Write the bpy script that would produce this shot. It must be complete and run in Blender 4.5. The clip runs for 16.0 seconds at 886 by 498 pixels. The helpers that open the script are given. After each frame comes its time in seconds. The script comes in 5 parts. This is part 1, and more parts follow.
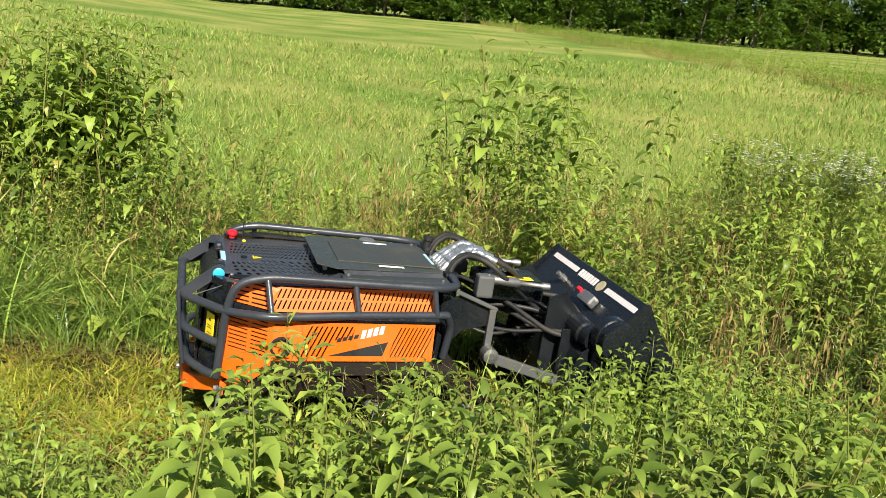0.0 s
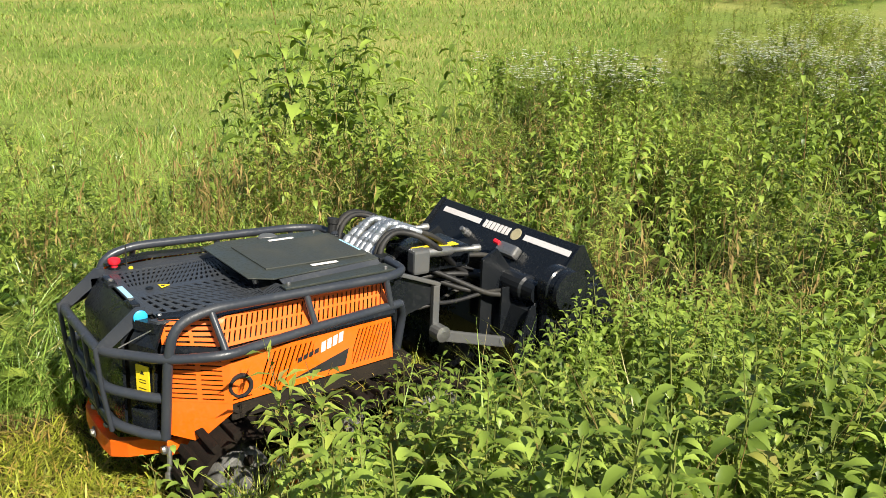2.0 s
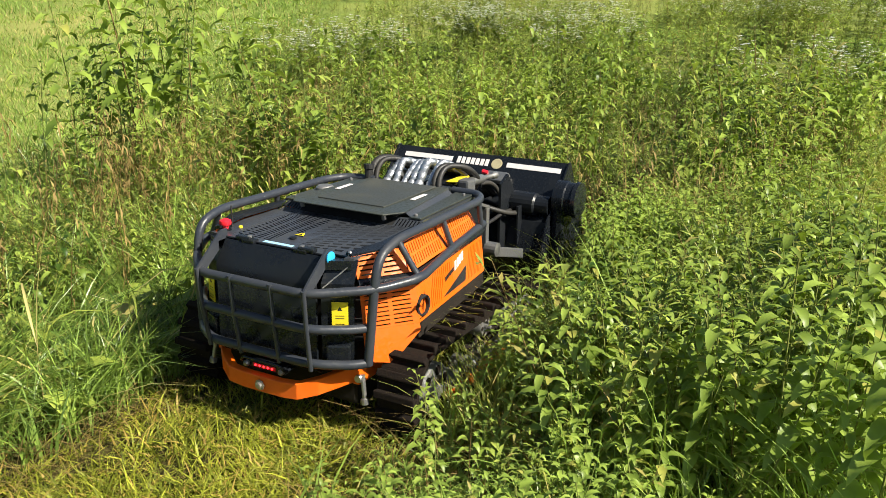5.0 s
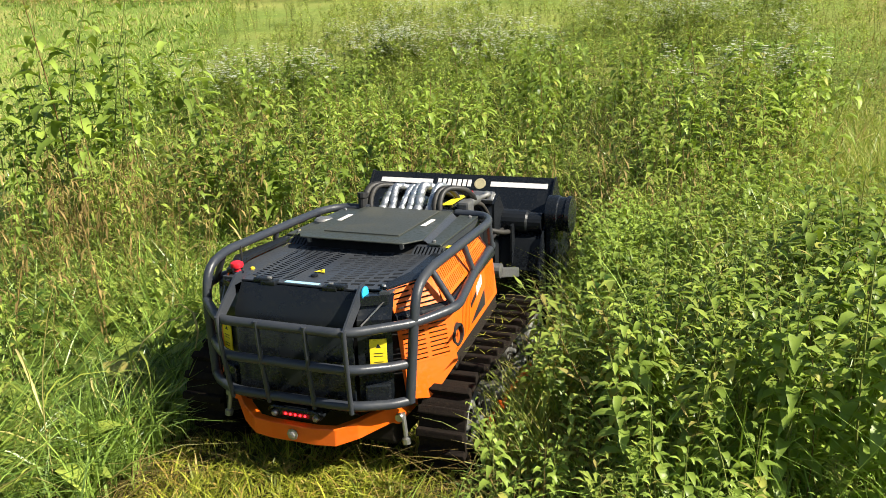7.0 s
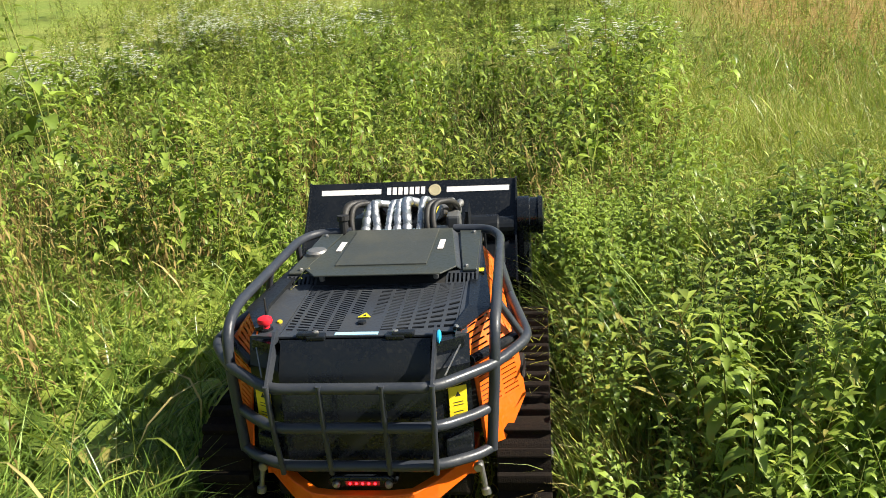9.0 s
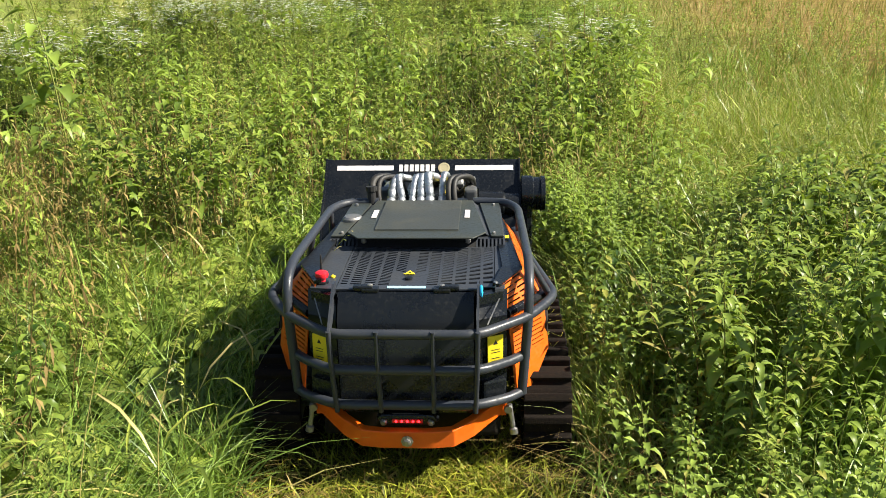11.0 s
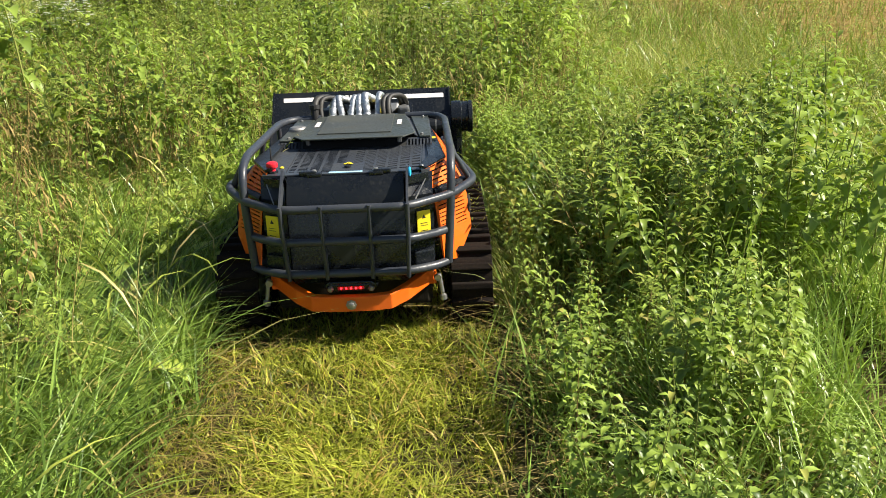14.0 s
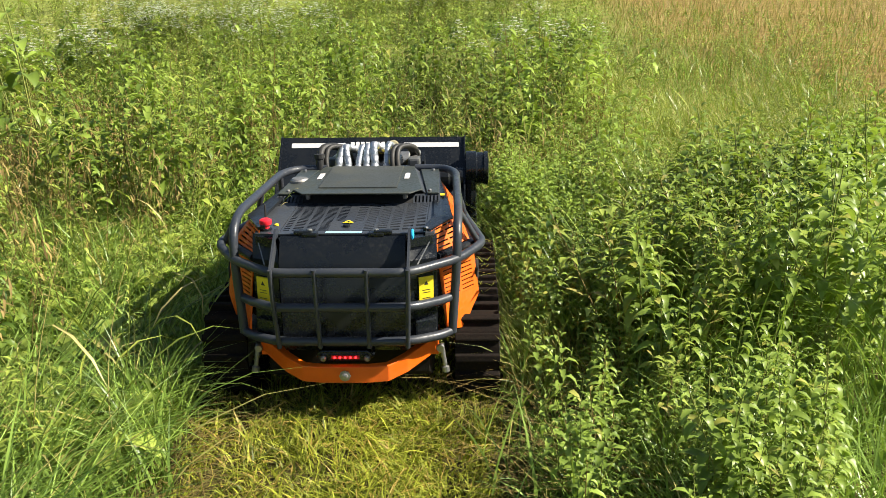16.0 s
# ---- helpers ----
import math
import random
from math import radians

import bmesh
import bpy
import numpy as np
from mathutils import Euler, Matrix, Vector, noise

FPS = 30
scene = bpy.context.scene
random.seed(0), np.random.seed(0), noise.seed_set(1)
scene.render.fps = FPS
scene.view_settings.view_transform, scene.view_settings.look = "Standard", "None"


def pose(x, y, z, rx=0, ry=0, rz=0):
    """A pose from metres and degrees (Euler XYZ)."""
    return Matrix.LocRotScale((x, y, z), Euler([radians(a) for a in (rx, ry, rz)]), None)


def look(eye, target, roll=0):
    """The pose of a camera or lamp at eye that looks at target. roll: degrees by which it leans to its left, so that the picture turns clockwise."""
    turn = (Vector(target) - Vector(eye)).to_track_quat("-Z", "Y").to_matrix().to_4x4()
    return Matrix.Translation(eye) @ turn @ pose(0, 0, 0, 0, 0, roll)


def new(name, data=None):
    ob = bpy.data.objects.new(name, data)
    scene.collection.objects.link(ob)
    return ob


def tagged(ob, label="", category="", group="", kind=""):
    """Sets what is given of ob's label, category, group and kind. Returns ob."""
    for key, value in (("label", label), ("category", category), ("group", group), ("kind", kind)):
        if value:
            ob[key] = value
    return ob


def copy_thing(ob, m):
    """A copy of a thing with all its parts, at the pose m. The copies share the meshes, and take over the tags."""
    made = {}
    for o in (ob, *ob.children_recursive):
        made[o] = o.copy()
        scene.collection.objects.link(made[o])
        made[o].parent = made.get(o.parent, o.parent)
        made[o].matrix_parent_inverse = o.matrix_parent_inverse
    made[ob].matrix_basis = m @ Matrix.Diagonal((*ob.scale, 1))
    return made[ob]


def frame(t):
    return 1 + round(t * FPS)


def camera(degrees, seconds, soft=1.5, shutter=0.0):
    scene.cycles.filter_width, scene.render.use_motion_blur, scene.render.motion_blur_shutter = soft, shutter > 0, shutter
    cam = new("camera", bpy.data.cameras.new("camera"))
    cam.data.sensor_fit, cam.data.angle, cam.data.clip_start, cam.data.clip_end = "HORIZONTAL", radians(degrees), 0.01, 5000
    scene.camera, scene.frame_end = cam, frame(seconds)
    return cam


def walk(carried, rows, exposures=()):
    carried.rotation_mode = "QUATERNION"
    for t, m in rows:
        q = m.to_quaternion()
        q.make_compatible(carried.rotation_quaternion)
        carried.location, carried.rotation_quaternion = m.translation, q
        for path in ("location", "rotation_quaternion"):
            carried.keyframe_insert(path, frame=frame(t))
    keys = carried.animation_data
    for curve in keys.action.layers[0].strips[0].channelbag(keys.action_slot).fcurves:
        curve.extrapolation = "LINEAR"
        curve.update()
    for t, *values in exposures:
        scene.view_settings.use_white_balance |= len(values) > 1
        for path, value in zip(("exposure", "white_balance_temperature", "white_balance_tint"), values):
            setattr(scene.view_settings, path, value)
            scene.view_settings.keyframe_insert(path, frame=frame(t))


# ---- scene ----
cam = camera(53.4, 16.0, soft=0.6)
PATH = [
    (0, (3.834, -0.854, 1.823), (1.98, -0.266, 1.356), 9.0),
    (0.5, (3.749, -0.907, 1.893), (1.947, -0.209, 1.379), 5.8),
    (1, (3.644, -1.041, 1.874), (1.899, -0.218, 1.347), 3.4),
    (1.5, (3.441, -1.244, 1.84), (1.771, -0.276, 1.315), 2.4),
    (2, (3.119, -1.489, 1.837), (1.569, -0.356, 1.28), 2.4),
    (2.5, (2.833, -1.903, 1.816), (1.42, -0.614, 1.232), 2.5),
    (3, (2.611, -2.266, 1.803), (1.327, -0.857, 1.2), 2.3),
    (3.2, (2.499, -2.369, 1.783), (1.263, -0.917, 1.179), 2.4),
    (5.3, (2.058, -3.2, 1.677), (1.172, -1.499, 1.11), 0.2),
    (5.5, (2.05, -3.245, 1.66), (1.182, -1.53, 1.106), -0.2),
    (6, (2.015, -3.387, 1.667), (1.184, -1.651, 1.125), -0.4),
    (6.5, (1.863, -3.365, 1.632), (1.072, -1.605, 1.105), -1.0),
    (7, (1.582, -3.223, 1.692), (0.865, -1.435, 1.153), -1.8),
    (7.5, (1.315, -3.169, 1.712), (0.702, -1.347, 1.159), -2.7),
    (8, (0.981, -3.163, 1.748), (0.503, -1.308, 1.173), -3.7),
    (8.5, (0.767, -3.137, 1.768), (0.433, -1.258, 1.172), -4.6),
    (8.7, (0.694, -3.103, 1.788), (0.412, -1.216, 1.189), -4.5),
    (10.8, (0.289, -3.437, 1.839), (0.181, -1.542, 1.208), -1.0),
    (11, (0.291, -3.49, 1.836), (0.184, -1.595, 1.206), -1.0),
    (11.5, (0.298, -3.616, 1.851), (0.201, -1.725, 1.208), -0.7),
    (12, (0.316, -3.729, 1.811), (0.224, -1.838, 1.167), -1.2),
    (12.5, (0.342, -3.832, 1.766), (0.266, -1.944, 1.111), -1.7),
    (13, (0.414, -3.942, 1.65), (0.34, -2.047, 1.014), -3.2),
    (13.5, (0.442, -4.029, 1.618), (0.392, -2.137, 0.973), -3.6),
    (14, (0.394, -4.113, 1.61), (0.388, -2.224, 0.953), -2.2),
    (14.5, (0.417, -4.152, 1.519), (0.399, -2.249, 0.904), -2.3),
    (15, (0.55, -4.028, 1.552), (0.51, -2.115, 0.969), -1.4),
    (15.5, (0.593, -3.93, 1.59), (0.531, -2.015, 1.015), -1.1),
    (16, (0.471, -3.809, 1.65), (0.412, -1.898, 1.065), -0.8),
]
walk(cam, [(t, look(e, g, r)) for t, e, g, r in PATH], exposures=[(0, 0.79), (3, 0.85), (5.5, 0.95), (8, 1.06), (16, 1.10)])

# ---- light ----
world = bpy.data.worlds.new("sky")
scene.world = world
world.use_nodes = True
wn = world.node_tree.nodes
sky = wn.new("ShaderNodeTexSky")
sky.sky_type, sky.sun_disc = "NISHITA", False
SUN_EL, SUN_AZ = radians(41), radians(94)      # azimuth clockwise from +y
sky.sun_elevation, sky.sun_rotation = SUN_EL, SUN_AZ
wn["Background"].inputs["Strength"].default_value = 0.052
world.node_tree.links.new(sky.outputs["Color"], wn["Background"].inputs["Color"])
sun = new("sun", bpy.data.lights.new("sun", "SUN"))
sun.data.energy, sun.data.angle, sun.data.color = 5.0, radians(0.55), (1.0, 0.93, 0.80)
to_sun = Vector((math.cos(SUN_EL) * math.sin(SUN_AZ), math.cos(SUN_EL) * math.cos(SUN_AZ), math.sin(SUN_EL)))
sun.matrix_world = look(to_sun * 40, (0, 0, 0))


# ---- materials ----
def material(name):
    m = bpy.data.materials.new(name)
    m.use_nodes = True
    return m, m.node_tree.nodes, m.node_tree.links, m.node_tree.nodes["Principled BSDF"]


def mix_rgb(n, l, fac, a, b, blend="MIX"):
    x = n.new("ShaderNodeMix")
    x.data_type, x.blend_type = "RGBA", blend
    for slot, v in ((0, fac), (6, a), (7, b)):
        if isinstance(v, bpy.types.NodeSocket):
            l.new(v, x.inputs[slot])
        elif slot:
            x.inputs[slot].default_value = (*v, 1)
        else:
            x.inputs[slot].default_value = v
    return x.outputs[2]


def ramp(n, l, src, a, b):
    r = n.new("ShaderNodeMapRange")
    r.inputs[1].default_value, r.inputs[2].default_value = a, b
    l.new(src, r.inputs[0])
    return r.outputs[0]


def noise_tex(n, l, scale, detail=4.0, space="Object"):
    c = n.new("ShaderNodeTexCoord")
    t = n.new("ShaderNodeTexNoise")
    t.inputs["Scale"].default_value, t.inputs["Detail"].default_value = scale, detail
    l.new(c.outputs[space], t.inputs["Vector"])
    return t.outputs["Fac"]


def world_noise(n, l, scale, detail=3.0):
    g = n.new("ShaderNodeNewGeometry")
    t = n.new("ShaderNodeTexNoise")
    t.inputs["Scale"].default_value, t.inputs["Detail"].default_value = scale, detail
    l.new(g.outputs["Position"], t.inputs["Vector"])
    return t.outputs["Fac"]


def leaf_material(name, dark, light, dry=None, dry_part=0.0, lit=0.35, rough=0.5, patch=0.7, gloss=0.35):
    """Living leaf: colour by leaf and by patch of the plant cover, lit through from behind."""
    m, n, l, p = material(name)
    g = n.new("ShaderNodeNewGeometry")
    r = g.outputs["Random Per Island"]
    few = n.new("ShaderNodeMath")
    few.operation, few.inputs[1].default_value = "POWER", 1.6
    l.new(r, few.inputs[0])
    col = mix_rgb(n, l, few.outputs[0], dark, light)
    big = ramp(n, l, world_noise(n, l, patch), 0.35, 0.65)
    col = mix_rgb(n, l, big, col, mix_rgb(n, l, 0.5, col, light), "MIX")
    if dry:
        f = n.new("ShaderNodeMath")
        f.operation = "GREATER_THAN"
        f.inputs[1].default_value = 1 - dry_part
        w = n.new("ShaderNodeTexWhiteNoise")
        w.noise_dimensions = "1D"
        l.new(r, w.inputs["W"])
        l.new(w.outputs["Value"], f.inputs[0])
        col = mix_rgb(n, l, f.outputs[0], col, dry)
    l.new(col, p.inputs["Base Color"])
    p.inputs["Roughness"].default_value = rough
    p.inputs["Specular IOR Level"].default_value = gloss
    tr = n.new("ShaderNodeBsdfTranslucent")
    l.new(mix_rgb(n, l, 0.5, col, (0.30, 0.42, 0.02)), tr.inputs["Color"])
    mx = n.new("ShaderNodeMixShader")
    mx.inputs[0].default_value = lit
    l.new(p.outputs[0], mx.inputs[1])
    l.new(tr.outputs[0], mx.inputs[2])
    l.new(mx.outputs[0], n["Material Output"].inputs["Surface"])
    return m


def paint(name, colour, rough=0.35, dust=0.25, dust_colour=(0.20, 0.17, 0.10), metal=0.0, bump=0.02, coat=0.0, gloss=0.5):
    m, n, l, p = material(name)
    f1 = ramp(n, l, noise_tex(n, l, 5.0, 6.0), 0.45, 0.8)
    f2 = ramp(n, l, noise_tex(n, l, 90.0, 3.0), 0.5, 0.8)
    a = n.new("ShaderNodeMath")
    a.operation = "ADD"
    l.new(f1, a.inputs[0]), l.new(f2, a.inputs[1])
    b = n.new("ShaderNodeMath")
    b.operation, b.inputs[1].default_value, b.use_clamp = "MULTIPLY", dust, True
    l.new(a.outputs[0], b.inputs[0])
    l.new(mix_rgb(n, l, b.outputs[0], colour, dust_colour), p.inputs["Base Color"])
    r = n.new("ShaderNodeMapRange")
    r.inputs[3].default_value, r.inputs[4].default_value = rough, min(1.0, rough + 0.35)
    l.new(a.outputs[0], r.inputs[0]), l.new(r.outputs[0], p.inputs["Roughness"])
    p.inputs["Metallic"].default_value = metal
    p.inputs["Coat Weight"].default_value = coat
    p.inputs["Specular IOR Level"].default_value = gloss
    bp = n.new("ShaderNodeBump")
    bp.inputs["Strength"].default_value, bp.inputs["Distance"].default_value = 0.25, bump * 0.05
    l.new(noise_tex(n, l, 220.0, 2.0), bp.inputs["Height"]), l.new(bp.outputs[0], p.inputs["Normal"])
    return m


M_BLACK = paint("black_paint", (0.008, 0.010, 0.013), 0.20, 0.04, (0.10, 0.09, 0.06), gloss=0.4)
M_GUARD = paint("guard_paint", (0.032, 0.037, 0.047), 0.28, 0.08, (0.12, 0.11, 0.08))
M_HOOD = paint("hood_paint", (0.038, 0.043, 0.052), 0.30, 0.08, (0.13, 0.12, 0.07))
# cover and inset: black paint lightened to olive for the sky's reflection
M_COVER = paint("cover_paint_sheen", (0.036, 0.042, 0.036), 0.30, 0.16, (0.14, 0.13, 0.08))
M_INSET = paint("inset_paint_sheen", (0.042, 0.047, 0.042), 0.45, 0.2, (0.14, 0.13, 0.08))
M_ORANGE = paint("orange_paint", (0.82, 0.130, 0.004), 0.38, 0.10, (0.45, 0.20, 0.05))
# near-black that paints the shade behind slots; also on the exhaust
M_INSIDE = paint("soot_and_shade", (0.010, 0.010, 0.010), 0.8, 0.2, (0.03, 0.025, 0.02))
M_RUBBER = paint("track_rubber", (0.013, 0.010, 0.008), 0.9, 0.45, (0.040, 0.028, 0.017), bump=1.5, gloss=0.12)
M_MUD = paint("muddy_steel", (0.018, 0.015, 0.012), 0.8, 0.5, (0.05, 0.036, 0.022), bump=1.5, gloss=0.15)
M_STEEL = paint("worn_steel", (0.36, 0.36, 0.35), 0.38, 0.4, (0.22, 0.19, 0.14), metal=0.85)
M_WHEEL = paint("dusty_wheel", (0.20, 0.20, 0.19), 0.5, 0.6, (0.05, 0.040, 0.026), metal=0.4, bump=1.0)
M_GREYARM = paint("grey_arm_paint", (0.09, 0.095, 0.098), 0.4, 0.4, (0.12, 0.10, 0.07))
M_FOIL = paint("silver_sleeve", (0.50, 0.53, 0.56), 0.30, 0.5, (0.20, 0.20, 0.20), metal=0.8, bump=0.2)
M_RED = paint("red_plastic", (0.70, 0.015, 0.03), 0.35, 0.05)
M_BLUE = paint("blue_plastic", (0.03, 0.42, 0.78), 0.35, 0.05)
M_YELLOW = paint("yellow_sticker", (0.86, 0.66, 0.02), 0.45, 0.08)
M_WHITE = paint("white_sticker", (0.72, 0.68, 0.66), 0.45, 0.18)
M_PALEBLUE = paint("pale_blue_sticker", (0.36, 0.62, 0.80), 0.45, 0.05)
M_BADGE = paint("dull_brass", (0.42, 0.37, 0.22), 0.45, 0.3)
M_INK = paint("black_print", (0.012, 0.012, 0.012), 0.5, 0.02)
M_HOSE = paint("hose_rubber", (0.014, 0.014, 0.015), 0.5, 0.15)
m, n, l, p = material("red_led")
p.inputs["Base Color"].default_value = (0.8, 0.01, 0.02, 1)
p.inputs["Emission Color"].default_value, p.inputs["Emission Strength"].default_value = (1, 0.02, 0.03, 1), 2.5
M_LED = m

M_NETTLE = leaf_material("nettle_leaf", (0.024, 0.064, 0.007), (0.40, 0.53, 0.090), (0.42, 0.42, 0.09), 0.04, 0.36, 0.42, gloss=0.45)
M_WEED = leaf_material("weed_leaf", (0.024, 0.056, 0.007), (0.45, 0.54, 0.095), (0.36, 0.32, 0.09), 0.06, 0.30, 0.45, gloss=0.4)
M_STEM = leaf_material("plant_stem", (0.10, 0.13, 0.025), (0.26, 0.28, 0.07), (0.22, 0.14, 0.05), 0.25, 0.1, 0.6)
M_GRASS = leaf_material("long_grass", (0.020, 0.060, 0.008), (0.37, 0.53, 0.095), (0.46, 0.40, 0.13), 0.05, 0.26, 0.34, gloss=0.5)
M_PALEGRASS = leaf_material("pale_grass", (0.08, 0.125, 0.016), (0.48, 0.53, 0.095), (0.58, 0.48, 0.19), 0.18, 0.32, 0.42)
M_STUBBLE = leaf_material("cut_grass", (0.055, 0.075, 0.006), (0.50, 0.53, 0.055), (0.46, 0.32, 0.08), 0.14, 0.25, 0.5, 2.0)
M_FIELD = leaf_material("meadow_grass", (0.090, 0.160, 0.026), (0.330, 0.455, 0.090), (0.50, 0.42, 0.16), 0.14, 0.3, 0.6, 0.25)
M_DRY = leaf_material("dry_grass", (0.24, 0.17, 0.06), (0.54, 0.43, 0.18), (0.22, 0.30, 0.05), 0.28, 0.25, 0.7)
M_STALK = leaf_material("dry_stalk", (0.13, 0.085, 0.025), (0.36, 0.26, 0.085), None, 0, 0.15, 0.7)
M_PETAL = leaf_material("white_petal", (0.70, 0.72, 0.68), (0.84, 0.84, 0.82), None, 0, 0.3, 0.6)
M_TREE = leaf_material("tree_leaf", (0.020, 0.052, 0.008), (0.080, 0.16, 0.018), None, 0, 0.25, 0.5, 0.12)
M_CROP = leaf_material("crop_leaf", (0.11, 0.20, 0.025), (0.27, 0.40, 0.06), (0.44, 0.34, 0.09), 0.08, 0.3, 0.55, 0.1)
M_BARK = paint("bark", (0.09, 0.07, 0.05), 0.9, 0.5, (0.05, 0.06, 0.03), bump=1.0)

m, n, l, p = material("meadow_soil")
g = n.new("ShaderNodeNewGeometry")
sep = n.new("ShaderNodeSeparateXYZ")
l.new(g.outputs["Position"], sep.inputs[0])
f_small = ramp(n, l, world_noise(n, l, 9.0, 8.0), 0.3, 0.7)
f_big = ramp(n, l, world_noise(n, l, 0.16, 5.0), 0.38, 0.66)
# soil and thatch, with the shade of plant gaps put into the colour
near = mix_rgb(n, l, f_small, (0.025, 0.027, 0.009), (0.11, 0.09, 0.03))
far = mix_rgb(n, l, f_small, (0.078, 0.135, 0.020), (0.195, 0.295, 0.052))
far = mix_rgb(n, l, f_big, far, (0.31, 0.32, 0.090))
straw = n.new("ShaderNodeMath")
straw.operation = "MULTIPLY"
l.new(ramp(n, l, sep.outputs[0], 2.5, 4.5), straw.inputs[0]), l.new(ramp(n, l, sep.outputs[1], 4.5, 6.5), straw.inputs[1])
far = mix_rgb(n, l, straw.outputs[0], far, mix_rgb(n, l, f_small, (0.15, 0.10, 0.03), (0.34, 0.25, 0.08)))
dist = n.new("ShaderNodeVectorMath")
dist.operation = "LENGTH"
l.new(g.outputs["Position"], dist.inputs[0])
tall = n.new("ShaderNodeVectorMath")       # thatch under the tall growth, coloured dark for the shade there; turf beyond its edge
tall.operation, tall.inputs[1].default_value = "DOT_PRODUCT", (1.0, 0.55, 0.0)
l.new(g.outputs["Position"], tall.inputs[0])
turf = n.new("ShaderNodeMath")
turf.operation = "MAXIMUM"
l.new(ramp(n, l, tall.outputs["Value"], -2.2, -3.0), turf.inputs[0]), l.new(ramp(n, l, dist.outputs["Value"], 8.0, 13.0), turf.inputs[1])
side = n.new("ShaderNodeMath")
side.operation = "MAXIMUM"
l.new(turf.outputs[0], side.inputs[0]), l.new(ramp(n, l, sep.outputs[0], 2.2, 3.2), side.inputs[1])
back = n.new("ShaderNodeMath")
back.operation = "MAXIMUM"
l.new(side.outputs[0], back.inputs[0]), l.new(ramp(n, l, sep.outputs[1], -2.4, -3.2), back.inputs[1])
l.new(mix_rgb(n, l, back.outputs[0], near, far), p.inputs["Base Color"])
p.inputs["Roughness"].default_value = 0.95
p.inputs["Specular IOR Level"].default_value = 0.1
bp = n.new("ShaderNodeBump")
bp.inputs["Strength"].default_value, bp.inputs["Distance"].default_value = 0.8, 0.05
l.new(world_noise(n, l, 30.0, 8.0), bp.inputs["Height"]), l.new(bp.outputs[0], p.inputs["Normal"])
M_SOIL = m


# ---- ground ----
def ground_z(x, y):
    """Level round the mower; the meadow climbs slowly ahead of it."""
    t = (np.asarray(y, float) - 4.0) / 1.5
    climb = 0.08 * 1.5 * np.where(t > 30, t, np.log1p(np.exp(np.minimum(t, 30))))
    rise = 0.012 * np.maximum(0, -np.asarray(x, float) - 8)
    return climb + rise + 0.02 * np.sin(np.asarray(x) * 1.7) * np.cos(np.asarray(y) * 1.3) * np.clip((np.hypot(x, y) - 1.2) / 2, 0, 1)


def grid_axis(inner, outer):
    a = np.arange(-inner, inner + 0.01, 0.5)
    b = inner * (outer / inner) ** np.linspace(0, 1, 22)[1:]
    return np.concatenate([-b[::-1], a, b])


def tri_mesh(name, verts, tris, mats, which=None):
    me = bpy.data.meshes.new(name)
    verts, tris = np.asarray(verts, np.float32).reshape(-1, 3), np.asarray(tris, np.int32).reshape(-1, 3)
    me.vertices.add(len(verts))
    me.vertices.foreach_set("co", verts.ravel())
    me.loops.add(tris.size)
    me.loops.foreach_set("vertex_index", tris.ravel())
    me.polygons.add(len(tris))
    me.polygons.foreach_set("loop_start", np.arange(0, tris.size, 3, dtype=np.int32))
    me.polygons.foreach_set("loop_total", np.full(len(tris), 3, dtype=np.int32))
    for mt in mats:
        me.materials.append(mt)
    if which is not None:
        me.polygons.foreach_set("material_index", np.asarray(which, np.int32))
    me.update(calc_edges=True)
    return me


ax, ay = grid_axis(14, 900), grid_axis(14, 900)
gx, gy = np.meshgrid(ax, ay)
idx = np.arange(gx.size).reshape(gx.shape)
q = np.stack([idx[:-1, :-1], idx[:-1, 1:], idx[1:, 1:], idx[1:, :-1]], -1).reshape(-1, 4)
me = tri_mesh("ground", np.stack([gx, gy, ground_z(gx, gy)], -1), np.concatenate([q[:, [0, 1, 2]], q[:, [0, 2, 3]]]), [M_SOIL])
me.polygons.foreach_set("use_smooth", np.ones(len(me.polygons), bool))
tagged(new("ground", me), "green meadow ground with thatch and soil, colour darkened as shade between the plants", "ground", kind="structure")


# ---- robot mower ----
def part(name, bm, mat, parent, label="", smooth=None):
    """Links a bmesh as one mesh object under a thing or a part."""
    me = bpy.data.meshes.new(name)
    bm.normal_update()
    bm.to_mesh(me)
    bm.free()
    me.materials.append(mat)
    if smooth:
        me.shade_smooth()
        me.set_sharp_from_angle(angle=radians(smooth))
    ob = new(name, me)
    ob.parent = parent
    if label:
        ob["label"] = label
    return ob


def copy_part(ob, m, parent=None):
    """Another piece on the same mesh."""
    o = ob.copy()
    scene.collection.objects.link(o)
    o.parent, o.matrix_basis = parent or ob.parent, m
    return o


def box(bm, lo, hi, bevel=0.0, m=None):
    vs = bmesh.ops.create_cube(bm, size=1)["verts"]
    lo, hi = Vector(lo), Vector(hi)
    for v in vs:
        v.co = Vector([(lo[i] + hi[i]) / 2 + v.co[i] * (hi[i] - lo[i]) for i in range(3)])
    if bevel:
        es = list({e for v in vs for e in v.link_edges})
        vs = bmesh.ops.bevel(bm, geom=es, offset=bevel, segments=2, affect="EDGES", profile=0.6)["verts"]
    if m:
        bmesh.ops.transform(bm, matrix=m, verts=vs)
    return bm


def boxed(lo, hi, bevel=0.0, m=None):
    return box(bmesh.new(), lo, hi, bevel, m)


